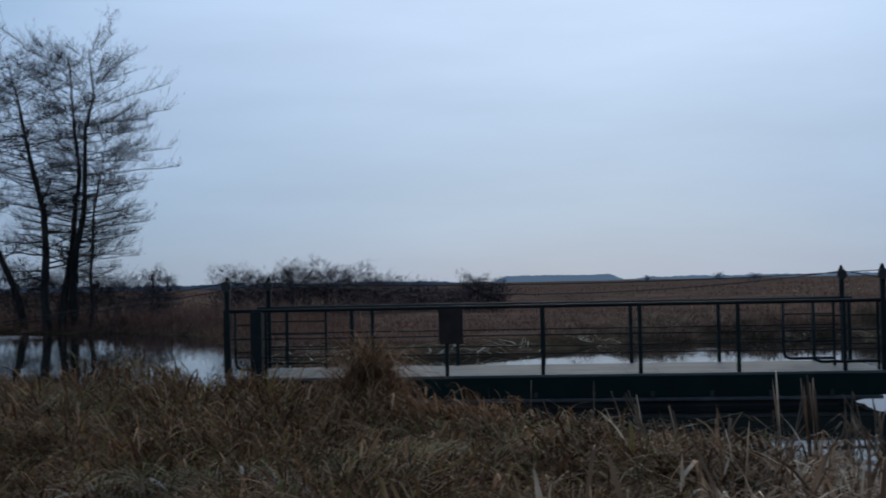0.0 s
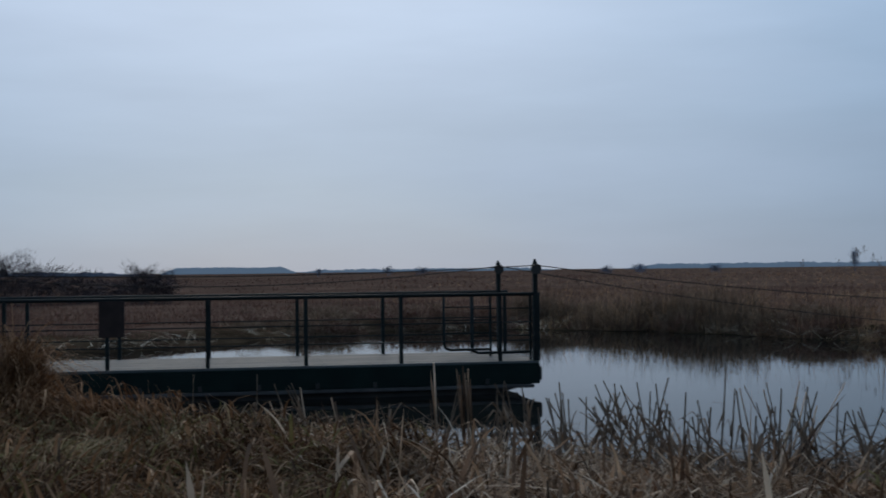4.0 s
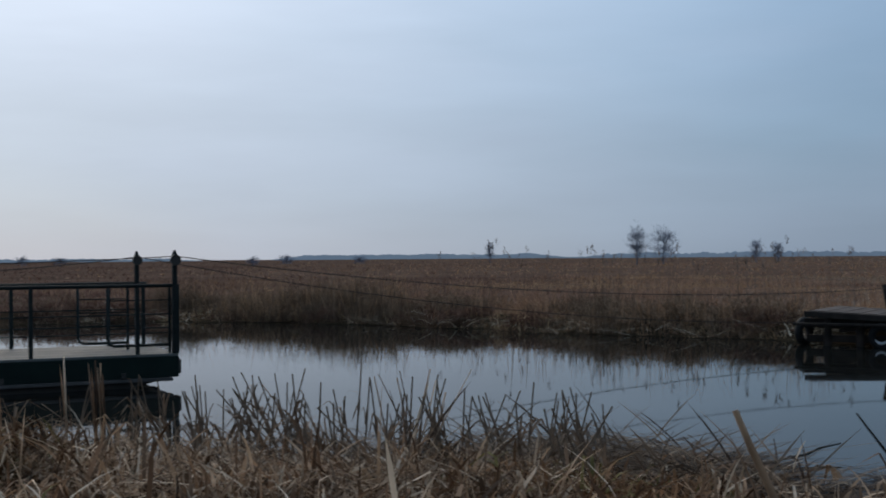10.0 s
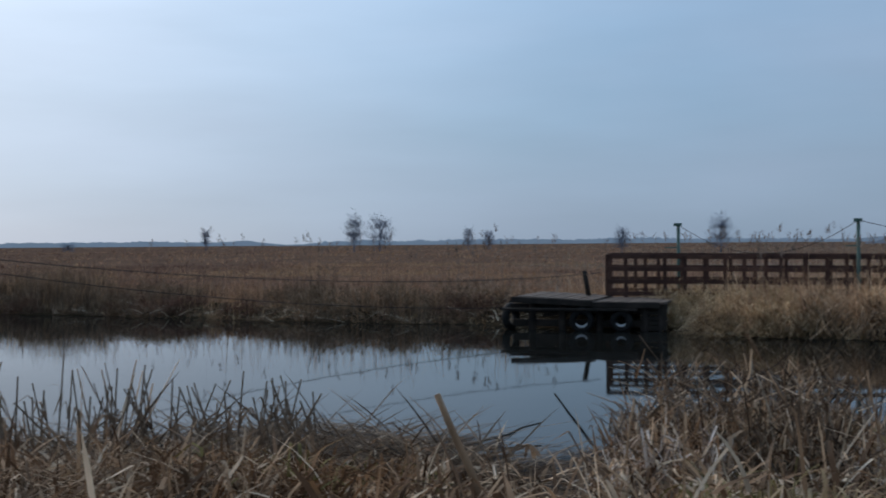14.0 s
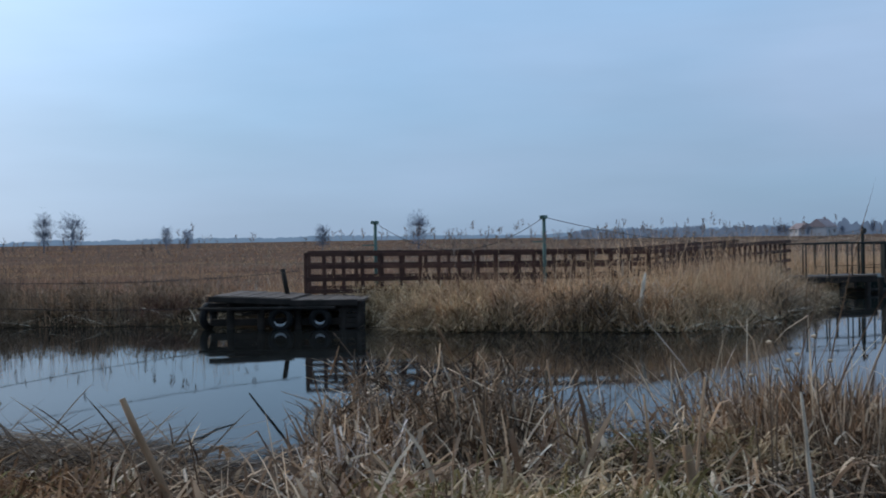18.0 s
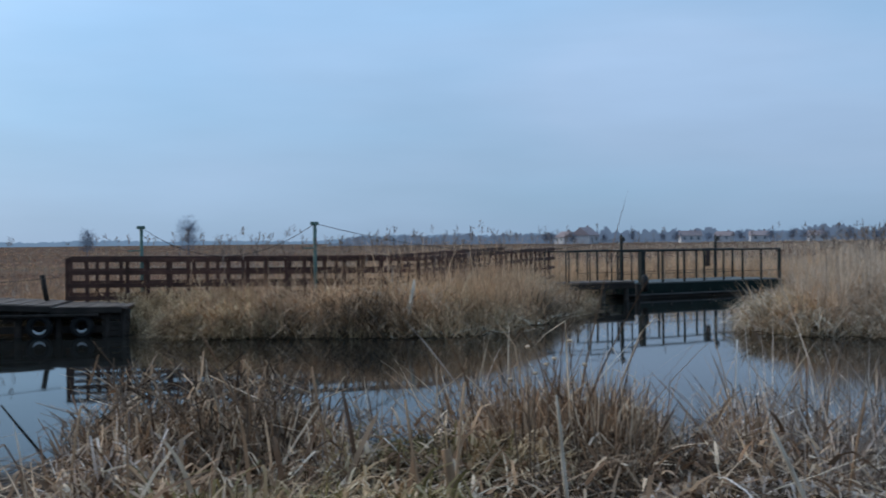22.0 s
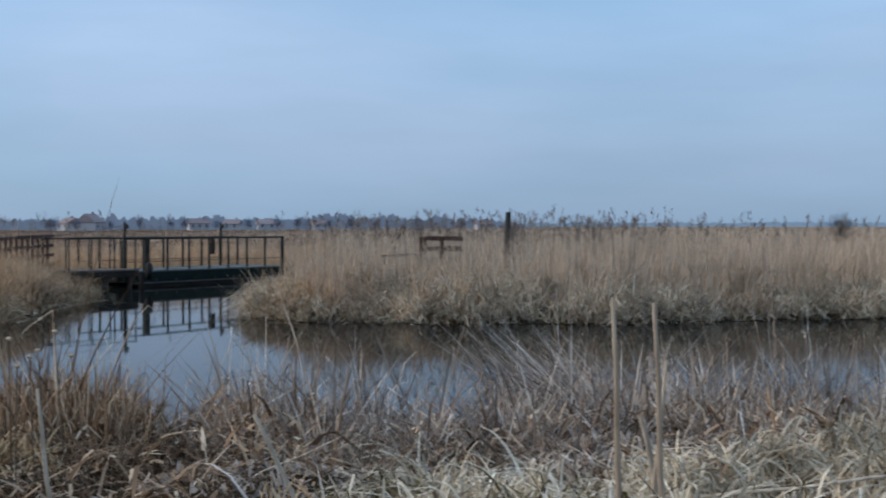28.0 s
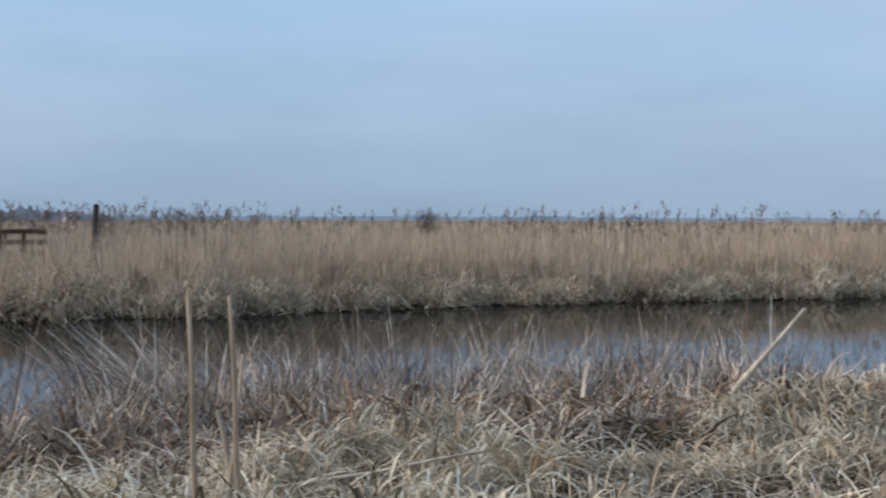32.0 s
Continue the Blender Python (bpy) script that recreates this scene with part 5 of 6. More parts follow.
# ---- the cable ferry at the near bank ----
def ferry(name, m, length, label, posts, tall, gates=True, board=None, wires=(0.33, 0.62)):
    """A pontoon: u along its length from 0, v across from the near side, deck at 0.53."""
    ob = thing(name, m, label, "ferry", "ferries")
    wid, dz = 2.4, 0.53
    # hull with raked ends, under an overhanging deck frame
    bm = bmesh.new()
    prof = [(1.4, -0.35), (1.9, -0.5), (length - 1.9, -0.5), (length - 1.4, -0.35), (length - 0.75, 0.0), (length - 0.1, 0.14), (0.1, 0.14), (0.75, 0.0)]
    side_a = [bm.verts.new((u, 0.12, z)) for u, z in prof]
    side_b = [bm.verts.new((u, wid - 0.12, z)) for u, z in prof]
    bm.faces.new(side_a)
    bm.faces.new(side_b[::-1])
    for i in range(len(prof)):
        j = (i + 1) % len(prof)
        bm.faces.new((side_a[j], side_a[i], side_b[i], side_b[j]))
    part("hull", bm, M_HULL, ob)
    for v0, v1 in ((0.0, 0.06), (wid - 0.06, wid)):
        part("side_beam", box_bm(0, v0, 0.16, length, v1, dz - 0.045, 0.008), M_GREEN, ob, "dark green painted steel beam")
        part("rubbing_strip", box_bm(0.1, v0 - 0.025 if v0 == 0 else v0 + 0.06, 0.10, length - 0.1, v0 + 0.035 if v0 == 0 else v1 + 0.025, 0.155, 0.006), M_STRIP, ob, "pale worn rubbing strip")
    for u0, u1 in ((0.0, 0.06), (length - 0.06, length)):
        part("end_beam", box_bm(u0, 0.063, 0.16, u1, wid - 0.063, dz - 0.045, 0.008), M_GREEN, ob, "dark green painted steel beam")
    for u in (0.35, length - 0.35):
        for v in (0.4, wid - 0.4):
            part("fender_block", box_bm(-0.11 if u < 1 else length + 0.004, v - 0.12, 0.18, -0.004 if u < 1 else length + 0.11, v + 0.12, 0.42, 0.02), M_HULL, ob)
    n_row, n_col = 12, 3
    for i in range(n_row):
        for j in range(n_col):
            w = wid / n_row
            c = length / n_col
            shift = 0.5 * (i % 2)
            u0, u1 = max(0, j * c - shift if j else 0), (j + 1) * c - shift if j < n_col - 1 else length
            part("deck_board", box_bm(u0 + 0.004, i * w + 0.006, dz - 0.04, u1 - 0.004, (i + 1) * w - 0.006, dz + 0.002 * (i % 3), 0.004), M_DECK, ob)
    # knees under the deck edge
    for k in range(int(length / 0.9)):
        part("bracket", box_bm(0.4 + k * 0.9, -0.045, 0.17, 0.46 + k * 0.9, -0.003, 0.25), M_HULL, ob)
    # railing
    top = dz + 1.07
    for v in (0.05, wid - 0.05):
        tube("top_rail", [(-0.02, v, top), (length + 0.02, v, top)], 0.03, M_STEEL, ob)
        for z in wires:
            tube("wire_rail", [(0.02, v, dz + z), (length - 0.02, v, dz + z)], 0.011, M_STEEL, ob, sides=6)
        for u in posts:
            thick = 0.05 if u in (posts[0], posts[-1]) and v < 1 else 0.03
            if board and v < 1 and u == posts[1]:
                thick = 0.09
            part("rail_post", box_bm(u - thick, v - thick, dz, u + thick, v + thick, top - 0.01, 0.006), M_STEEL, ob)
    for u, v in tall:
        pst = part("cable_post", box_bm(u - 0.038, v - 0.038, dz, u + 0.038, v + 0.038, 2.06, 0.01), M_STEEL, ob, "tall dark steel post")
        bmp = bmesh.new()
        bmesh.ops.create_cone(bmp, cap_ends=True, segments=14, radius1=0.085, radius2=0.085, depth=0.05, matrix=pose(u, v - 0.075, 2.0, 90, 0, 0))
        part("pulley", bmp, M_HULL, pst)
        bmp = bmesh.new()
        bmesh.ops.create_cone(bmp, cap_ends=True, segments=8, radius1=0.055, radius2=0.015, depth=0.1, matrix=pose(u, v, 2.11))
        part("cap", bmp, M_STEEL, pst)
    if gates:
        for u0, u1, v, lift in ((length - 1.07, length - 0.1, 0.2, 0.13), (length - 1.35, length - 0.55, 1.2, 0.12), (0.12, 0.62, 0.25, 0.13), (0.15, 1.3, 1.9, 0.12)):
            pts = [(u0, v, top - 0.02), (u0, v, dz + lift + 0.1), (u0 + 0.03, v, dz + lift + 0.03), (u0 + 0.1, v, dz + lift), (u1, v, dz + lift)]
            tube("gate_tube", pts, 0.024, M_STEEL, ob, "bent dark steel gate tube")
            part("gate_leg", box_bm(u1 - 0.02, v - 0.02, dz, u1 + 0.02, v + 0.02, top, 0.004), M_STEEL, ob)
            for z in (0.4, 0.62, 0.84):
                tube("gate_bar", [(u0, v, dz + z), (u1, v, dz + z)], 0.012, M_STEEL, ob, sides=6)
    if board:
        u, v = board
        half = 0.19 if gates else 0.1
        part("notice_board", box_bm(u - half, v - 0.02, dz + 0.5, u + half, v + 0.02, top - 0.02, 0.006), M_BOX, ob, "rust-brown metal board hung on the rail")
    return ob


FERRY_LEN = 10.3
FERRY = pose(-3.5, 20.42, 0, 0, 0, -4.9)
posts_a = [0.04, 0.52, 2.05, 3.55, 5.05, 6.56, 8.06, 9.66, 10.26]
ferry("cable_ferry", FERRY, FERRY_LEN, "dark green steel cable ferry with railings moored at the bank", posts_a,
      [(0.05, 0.05), (0.2, 2.35), (10.25, 0.05), (10.15, 2.35)], True, (3.62, 0.02))

FERRY_B = Matrix.Translation((41.12, 10.79, 0)) @ pose(0, 0, 0, 0, 0, -34)
posts_b = [0.05, 0.95, 1.9, 2.9, 3.85, 4.8, 5.75, 6.7, 7.65]
ferry("cable_ferry", FERRY_B, 7.7, "second green pontoon ferry moored in the reedy side channel", posts_b,
      [(0.05, 0.05), (6.75, 2.35)], False, (4.0, 0.02), (0.3,))


def ferry_point(m, u, v, z):
    return m @ Vector((u, v, z))


# ---- wire ropes ----
def rope(pts, r=0.008):
    ob = tube("cable", pts, r, M_CABLE, sides=5)
    tagged(ob, "thin dark wire rope of the ferry hanging over the river", "cable", "ferry cables")


A_NL, A_FL = ferry_point(FERRY, 0.05, -0.05, 2.06), ferry_point(FERRY, 0.2, 2.25, 2.06)
A_NR, A_FR = ferry_point(FERRY, 10.25, -0.05, 2.06), ferry_point(FERRY, 10.15, 2.25, 2.06)
rope(sag_line(A_NL, A_NR, 0.12))
rope(sag_line(A_FL, A_FR, 0.3))
rope(sag_line((-14.0, 24.5, 0.9), A_NL, 0.15))
rope(sag_line((-14.0, 26.5, 0.9), A_FL, 0.15))
rope(sag_line(A_NR, (23.6, 19.4, 1.27), 0.36, 40))
rope(sag_line(A_FR, (22.0, 20.2, 0.5), 0.35, 40))


# ---- old landing stage with tyres ----
LANDING = Matrix.Translation((21.45, 20.14, 0)) @ pose(0, 0, 0, 0, 0, -60.6)


def landing():
    ob = thing("landing_stage", LANDING, "old dark timber landing stage with grey boards at the far bank", "dock")
    length, depth, top = 3.42, 2.6, 0.66
    for i in range(19):
        w = length / 19
        dz = 0.12 - 0.009 * i if i < 10 else 0.0
        part("deck_board", box_bm(i * w + 0.006, -0.12 + 0.05 * (i % 3 == 1), top - 0.05 + dz, (i + 1) * w - 0.006, depth, top + dz + 0.006 * (i % 2), 0.006), M_PALEWOOD, ob)
    for v in (0.02, depth - 0.2):
        part("beam", box_bm(-0.15, v, top - 0.26, length + 0.02, v + 0.18, top - 0.055, 0.012), M_OLDWOOD, ob)
    for u0, u1, up in ((-0.1, 1.78, 0.028), (1.785, 3.3, 0.0)):
        bm = box_bm(u0, -0.165, top - 0.14 + up, u1, -0.125, top - 0.012 + up, 0.008)
        for v in bm.verts:
            v.co.z += 0.085 * max(0.0, 1 - v.co.x / 1.8) if up else 0.0
        part("fascia", bm, M_OLDWOOD, ob, "dark wet edge beam")
    part("front_plank", box_bm(-0.3, -0.3, top - 0.2, 2.8, -0.13, top - 0.15, 0.008), M_OLDWOOD, ob)
    part("lower_beam", box_bm(-0.1, 0.04, 0.08, length, 0.2, 0.24, 0.012), M_OLDWOOD, ob)
    for u in (0.35, 1.05, 1.9, 2.5, 2.95, 3.3):
        tube("timber_post", [(u, 0.06, -0.8), (u + 0.02, 0.05, top - 0.07)], 0.09, M_OLDWOOD, ob)
        tube("rear_pile", [(u, depth - 0.1, -0.8), (u, depth - 0.1, top - 0.07)], 0.09, M_OLDWOOD, ob)
    for i in range(6):
        part("side_plank", box_bm(2.85, -0.02 - 0.004 * (i % 2), -0.1 + i * 0.115, length + 0.03, 0.015, 0.0 + i * 0.115, 0.006), M_OLDWOOD, ob)
    part("back_wall", box_bm(0.1, depth - 0.26, -0.5, length, depth - 0.22, top - 0.06), M_OLDWOOD, ob)


landing()


M_RIM = surface_material("pale_rim_highlight", (0.35, 0.36, 0.37), (0.55, 0.56, 0.57), 9.0, 0.8, bump=0.2)


def tyre(m, size=0.30, pale=False):
    bm = bmesh.new()
    n_a, n_b = 22, 8
    rings = []
    for i in range(n_a):
        a = 2 * math.pi * i / n_a
        ring = []
        for j in range(n_b):
            b = 2 * math.pi * j / n_b
            rr = size - 0.085 + 0.085 * math.cos(b) * (0.9 if math.cos(b) > 0 else 1.0)
            ring.append(bm.verts.new((rr * math.cos(a), 0.1 * math.sin(b), rr * math.sin(a))))
        rings.append(ring)
    for i in range(n_a):
        for j in range(n_b):
            bm.faces.new((rings[i][j], rings[(i + 1) % n_a][j], rings[(i + 1) % n_a][(j + 1) % n_b], rings[i][(j + 1) % n_b]))
    me = bpy.data.meshes.new("tyre")
    bmesh.ops.recalc_face_normals(bm, faces=bm.faces[:])
    bm.to_mesh(me)
    bm.free()
    me.materials.append(M_RUBBER)
    me.polygons.foreach_set("use_smooth", [True] * len(me.polygons))
    ob = new("tyre", me)
    ob.matrix_basis = m
    tagged(ob, "worn black car tyre hung as a fender on the landing", "tyre", "fender tyres")
    # added pale arc: the highlight low inside the tyre, given as colour
    if pale:
        arc = [(math.cos(w) * (size - 0.16), -0.07, math.sin(w) * (size - 0.16)) for w in (math.pi * (1.12 + 0.76 * i / 8) for i in range(9))]
        tube("worn_rim", arc, [0.008, 0.018, 0.026, 0.03, 0.032, 0.03, 0.026, 0.018, 0.008], M_RIM, ob, "pale crescent added as the highlight inside the tyre")
    tube("hanger", [(0, 0.0, size - 0.1), (0, 0.06, size + 0.12)], 0.012, M_CABLE, ob, sides=6)
    return ob


tyre(LANDING @ pose(-0.2, 0.25, 0.3, 0, 0, 75), 0.33)
tyre(LANDING @ pose(1.55, -0.13, 0.24, 6, 0, 0), 0.3, True)
tyre(LANDING @ pose(2.45, -0.13, 0.24, 6, 0, 0), 0.27, True)
mooring = tube("mooring_post", [LANDING @ Vector((1.38, 1.7, 0.66)), LANDING @ Vector((1.26, 1.72, 1.32))], 0.06, M_OLDWOOD)
tagged(mooring, "short leaning dark timber post on the landing stage", "post")


# ---- brown post-and-rail fences along the walkway ----
def fence(points, tops, step, label, height=1.05):
    start = Vector((*points[0], 0))
    ob = thing("fence", Matrix.Translation(start), label, "fence", "walkway fences")
    for (a, za), (b, zb) in zip(zip(points, tops), zip(points[1:], tops[1:])):
        a, b = Vector((*a, 0)), Vector((*b, 0))
        n = max(1, round((b - a).length / step))
        d = (b - a).normalized()
        ang = math.atan2(d.y, d.x)
        for i in range(n + 1):
            if i == n and tuple(b.xy) != tuple(points[-1]):
                continue
            p = a.lerp(b, i / n) - start
            z1 = za + (zb - za) * i / n
            bm = box_bm(-0.045, -0.035, z1 - height - 0.25, 0.045, 0.035, z1 - 0.02, 0.006)
            bm.transform(Matrix.Translation(p) @ Matrix.Rotation(ang + random.uniform(-0.05, 0.05), 4, "Z") @ Matrix.Rotation(random.uniform(-0.015, 0.015), 4, "Y"))
            part("post", bm, M_BROWN, ob)
        for k in range(4):
            for i in range(0, n, 4):
                i2 = min(i + 4, n)
                p, q = a.lerp(b, i / n) - start, a.lerp(b, i2 / n) - start
                zp, zq = za + (zb - za) * i / n, za + (zb - za) * i2 / n
                drop = 0.02 + k * height * 0.285
                ln = (q - p).length
                bm = box_bm(0.003, -0.066, -0.1, ln - 0.003, -0.036, 0.0, 0.005)
                bm.transform(Matrix.Translation((p.x, p.y, zp - drop + random.uniform(-0.008, 0.008))) @ Matrix.Rotation(ang, 4, "Z") @ Matrix.Rotation(-math.atan2(zq - zp, ln), 4, "Y"))
                part("rail", bm, M_BROWN, ob)
    return ob


fence([(24.2, 19.7), (28.8, 12.7), (40.0, 12.8)], [1.72, 1.65, 1.78], 0.47, "dark brown timber post-and-rail fence beside the walkway")
fence([(25.6, 20.7), (30.2, 14.4), (40.2, 14.6)], [1.74, 1.68, 1.8], 0.62, "dark brown timber fence on the walkway's landward side")
fence([(36.0, 1.05), (36.1, -0.15)], [1.72, 1.70], 0.6, "short brown timber fence panel half hidden in reeds")
fence([(37.4, 0.95), (37.9, -0.1)], [1.72, 1.72], 0.75, "short brown timber fence panel half hidden in reeds")
handrail = tube("handrail", [(34.6, 2.05, 1.18), (36.0, 1.05, 1.2)], 0.035, M_BROWN)
tube("leg", [(34.7, 2.0, 0.2), (34.7, 2.0, 1.18)], 0.035, M_BROWN, handrail)
tube("leg", [(35.9, 1.12, 0.2), (35.9, 1.12, 1.2)], 0.035, M_BROWN, handrail)
tagged(handrail, "low dark handrail of a hidden reed-bank jetty", "handrail")


# ---- gangway and pile of the side channel ferry ----
def gangway():
    ob = thing("gangway", Matrix.Translation((41.0, 11.2, 0)) @ pose(0, 0, 0, 0, 0, 146), "short timber gangway with thin rails to the pontoon", "gangway")
    for i in range(9):
        part("board", box_bm(i * 0.3 + 0.005, -0.1, 0.6, i * 0.3 + 0.295, 1.3, 0.65, 0.006), M_PALEWOOD, ob)
    for v in (0.0, 1.2):
        part("beam", box_bm(0, v, 0.42, 2.7, v + 0.09, 0.595, 0.01), M_OLDWOOD, ob)
        tube("rail", [(0, v, 1.65), (2.7, v, 1.62)], 0.02, M_STEEL, ob)
        for u in (0.05, 0.9, 1.8, 2.65):
            tube("rail_post", [(u, v, 0.6), (u, v, 1.64)], 0.022, M_STEEL, ob)
    for u in (0.3, 1.3, 2.4):
        for v in (0.06, 1.2):
            tube("timber_post", [(u, v, -0.8), (u, v, 0.42)], 0.09, M_OLDWOOD, ob)


gangway()
pile = tube("mooring_post", [(41.05, 10.2, -0.9), (41.1, 10.25, 0.5)], 0.085, M_OLDWOOD, sides=10)
tagged(pile, "dark timber mooring post beside the pontoon", "post")
tyre(pose(41.1, 10.0, 0.55, 0, 0, 20), 0.3)

# ---- green posts that carry the rear cable, and the weathered stump post ----
for (az, dist, ztop) in ((54.0, 33.0, 2.45), (61.58, 30.6, 2.48)):
    p = polar(az, dist)
    ob = thing("cable_pole", Matrix.Translation((p.x, p.y, 0)), "slim faded green steel pole carrying a cable", "pole", "cable poles")
    tube("shaft", [(0, 0, 0.1), (0, 0, ztop - 0.04)], 0.044, M_POSTGREEN, ob)
    part("head", box_bm(-0.12, -0.06, ztop - 0.06, 0.09, 0.06, ztop + 0.02, 0.01), M_POSTGREEN, ob)
    part("stay", box_bm(-0.55, -0.015, ztop - 0.62, 0.0, 0.015, ztop - 0.59), M_POSTGREEN, ob)
POLE_1, POLE_2 = polar(54.0, 33.0, 2.43), polar(61.58, 30.6, 2.46)
rope(sag_line(POLE_1, POLE_2, 0.75))
rope(sag_line(POLE_2, ferry_point(FERRY_B, 0.05, 0.0, 2.06), 0.55))
p = polar(92.2, 36.0)
stump = tube("old_post", [(p.x, p.y, 0.1), (p.x + 0.02, p.y - 0.03, 1.4), (p.x + 0.03, p.y - 0.06, 2.36), (p.x + 0.03, p.y - 0.06, 2.4)], [0.085, 0.08, 0.075, 0.05], M_BARK)
tagged(stump, "weathered dark wooden post standing in the reeds", "post")


# ---- trees ----
def grow(rs, base, tip, r0, r1, depth, limbs, twigs, spread, bare):
    """Adds a limb from base to tip and its side limbs; the last ones become ribbons."""
    n = 7 if depth == 0 else 5
    side = Vector((rs.normal(0, 1), rs.normal(0, 1), 0)) * (tip - base).length * 0.03
    pts = [base.lerp(tip, i / n) + side * math.sin(i * 2.1 / n * 2) + Vector((rs.normal(0, 1), rs.normal(0, 1), rs.normal(0, 0.5))) * (tip - base).length * 0.012 * (i > 0) for i in range(n + 1)]
    limbs.append((pts, [r0 + (r1 - r0) * i / n for i in range(n + 1)], 7 if depth == 0 else 4))
    return pts


def bare_tree(name, at, stems, rs, label, twig_w, n_limb, n_twig, reach, group=""):
    """stems: foot offset, top offset, radius, height. Bare limbs rise off each stem and carry fine twigs."""
    ob = thing(name, Matrix.Translation(at), label, "tree", group)
    crown_b, crown_h, crown_w, crown_l, crown_a = [], [], [], [], []
    for foot, top, rad in stems:
        limbs = []
        pts = grow(rs, Vector(foot), Vector(top), rad, rad * 0.12, 0, limbs, None, 1, 0)
        v, f = tube_arrays(*limbs[0])
        trunk = link_mesh("trunk", v, f, M_BARK, ob, smooth=True)
        lv, lf = [], []
        ht = (Vector(top) - Vector(foot)).length
        for i in range(n_limb):
            s = 0.16 + 0.82 * ((i + rs.uniform(0, 0.9)) / n_limb) ** 0.8
            k = min(int(s * 7), 6)
            b = pts[k].lerp(pts[k + 1], s * 7 - k)
            a = rs.uniform(0, 2 * math.pi)
            ln = reach * ht * float(np.interp(s, [0.1, 0.3, 0.5, 0.75, 0.92, 1.0], [0.45, 0.75, 0.95, 0.95, 0.7, 0.5])) * rs.uniform(0.4, 1.1)
            t = b + Vector((math.cos(a) * ln, math.sin(a) * ln, ln * rs.uniform(-0.1 + 0.2 * s**3, 0.3 + 0.65 * s**3)))
            sub = []
            lp = grow(rs, b, t, rad * 0.22 * (1.15 - s), 0.010, 1, sub, None, 1, 0)
            vv, ff = tube_arrays(*sub[0])
            lf += [tuple(x + len(lv) for x in q) for q in ff]
            lv += vv
            m = max(4, int(n_twig * (0.4 + ln / (reach * ht))))
            for j in range(m):
                q = 0.2 + 0.8 * ((j + rs.uniform(0, 1)) / m) ** 0.75
                kk = min(int(q * 5), 4)
                p0 = lp[kk].lerp(lp[kk + 1], q * 5 - kk)
                bl = ht * rs.uniform(0.025, 0.06)
                aa = a + rs.normal(0, 1.1)
                el = rs.uniform(-0.3, 1.6)
                crown_b.append(p0), crown_h.append(bl * math.sqrt(1 + el * el)), crown_a.append(aa), crown_l.append(1 / max(0.15, el)), crown_w.append(twig_w)
                for _ in range(9):
                    w = rs.uniform(0.1, 1)
                    e = Vector((math.cos(aa), math.sin(aa), max(0.15, el))) * bl * w
                    crown_b.append(p0 + e), crown_h.append(bl * rs.uniform(0.25, 0.7)), crown_a.append(aa + rs.normal(0, 1.5)), crown_l.append(rs.uniform(0.15, 4.0)), crown_w.append(twig_w * 0.7)
        link_mesh("branchwork", lv, lf, M_BARK, ob)
    v, q, t = blades(np.array([tuple(b) for b in crown_b]), np.array(crown_h), np.array(crown_w), np.array(crown_l), 0.35, 2, heading=np.array(crown_a))
    cr = new("crown", array_mesh("crown", v, q, t, M_TWIG))
    cr.parent = ob
    cr["label"] = "fine bare winter twigs"
    return ob


rs = np.random.default_rng(21)
ALDER = polar(-16.3, 61.8, 0.25)
bare_tree("alder_tree", ALDER, [((-0.5, 0, -0.4), (0.1, 0.5, 12.7), 0.2), ((0.05, 0.5, -0.4), (1.0, 0.2, 12.9), 0.22), ((-1.0, -0.3, -0.4), (-2.6, 0, 12.7), 0.24), ((0.9, -0.3, -0.4), (1.7, -0.3, 9.4), 0.11)], rs,
          "tall bare multi-stemmed alder tree on the river bank", 0.019, 76, 25, 0.33, "alders")
bare_tree("alder_tree", polar(-19.2, 64.6, 0.25), [((1.2, 0, -0.4), (-3.2, 0.3, 12.0), 0.2), ((-0.6, 0.6, -0.4), (-0.9, 0.2, 13.6), 0.16)], rs,
          "bare leaning alder tree on the river bank", 0.024, 58, 16, 0.32, "alders")
bare_tree("alder_tree", polar(-23.0, 67.0, 0.25), [((0, 0, -0.4), (-0.6, 0.3, 13.0), 0.18)], rs, "tall bare alder tree on the river bank", 0.026, 46, 14, 0.28, "alders")


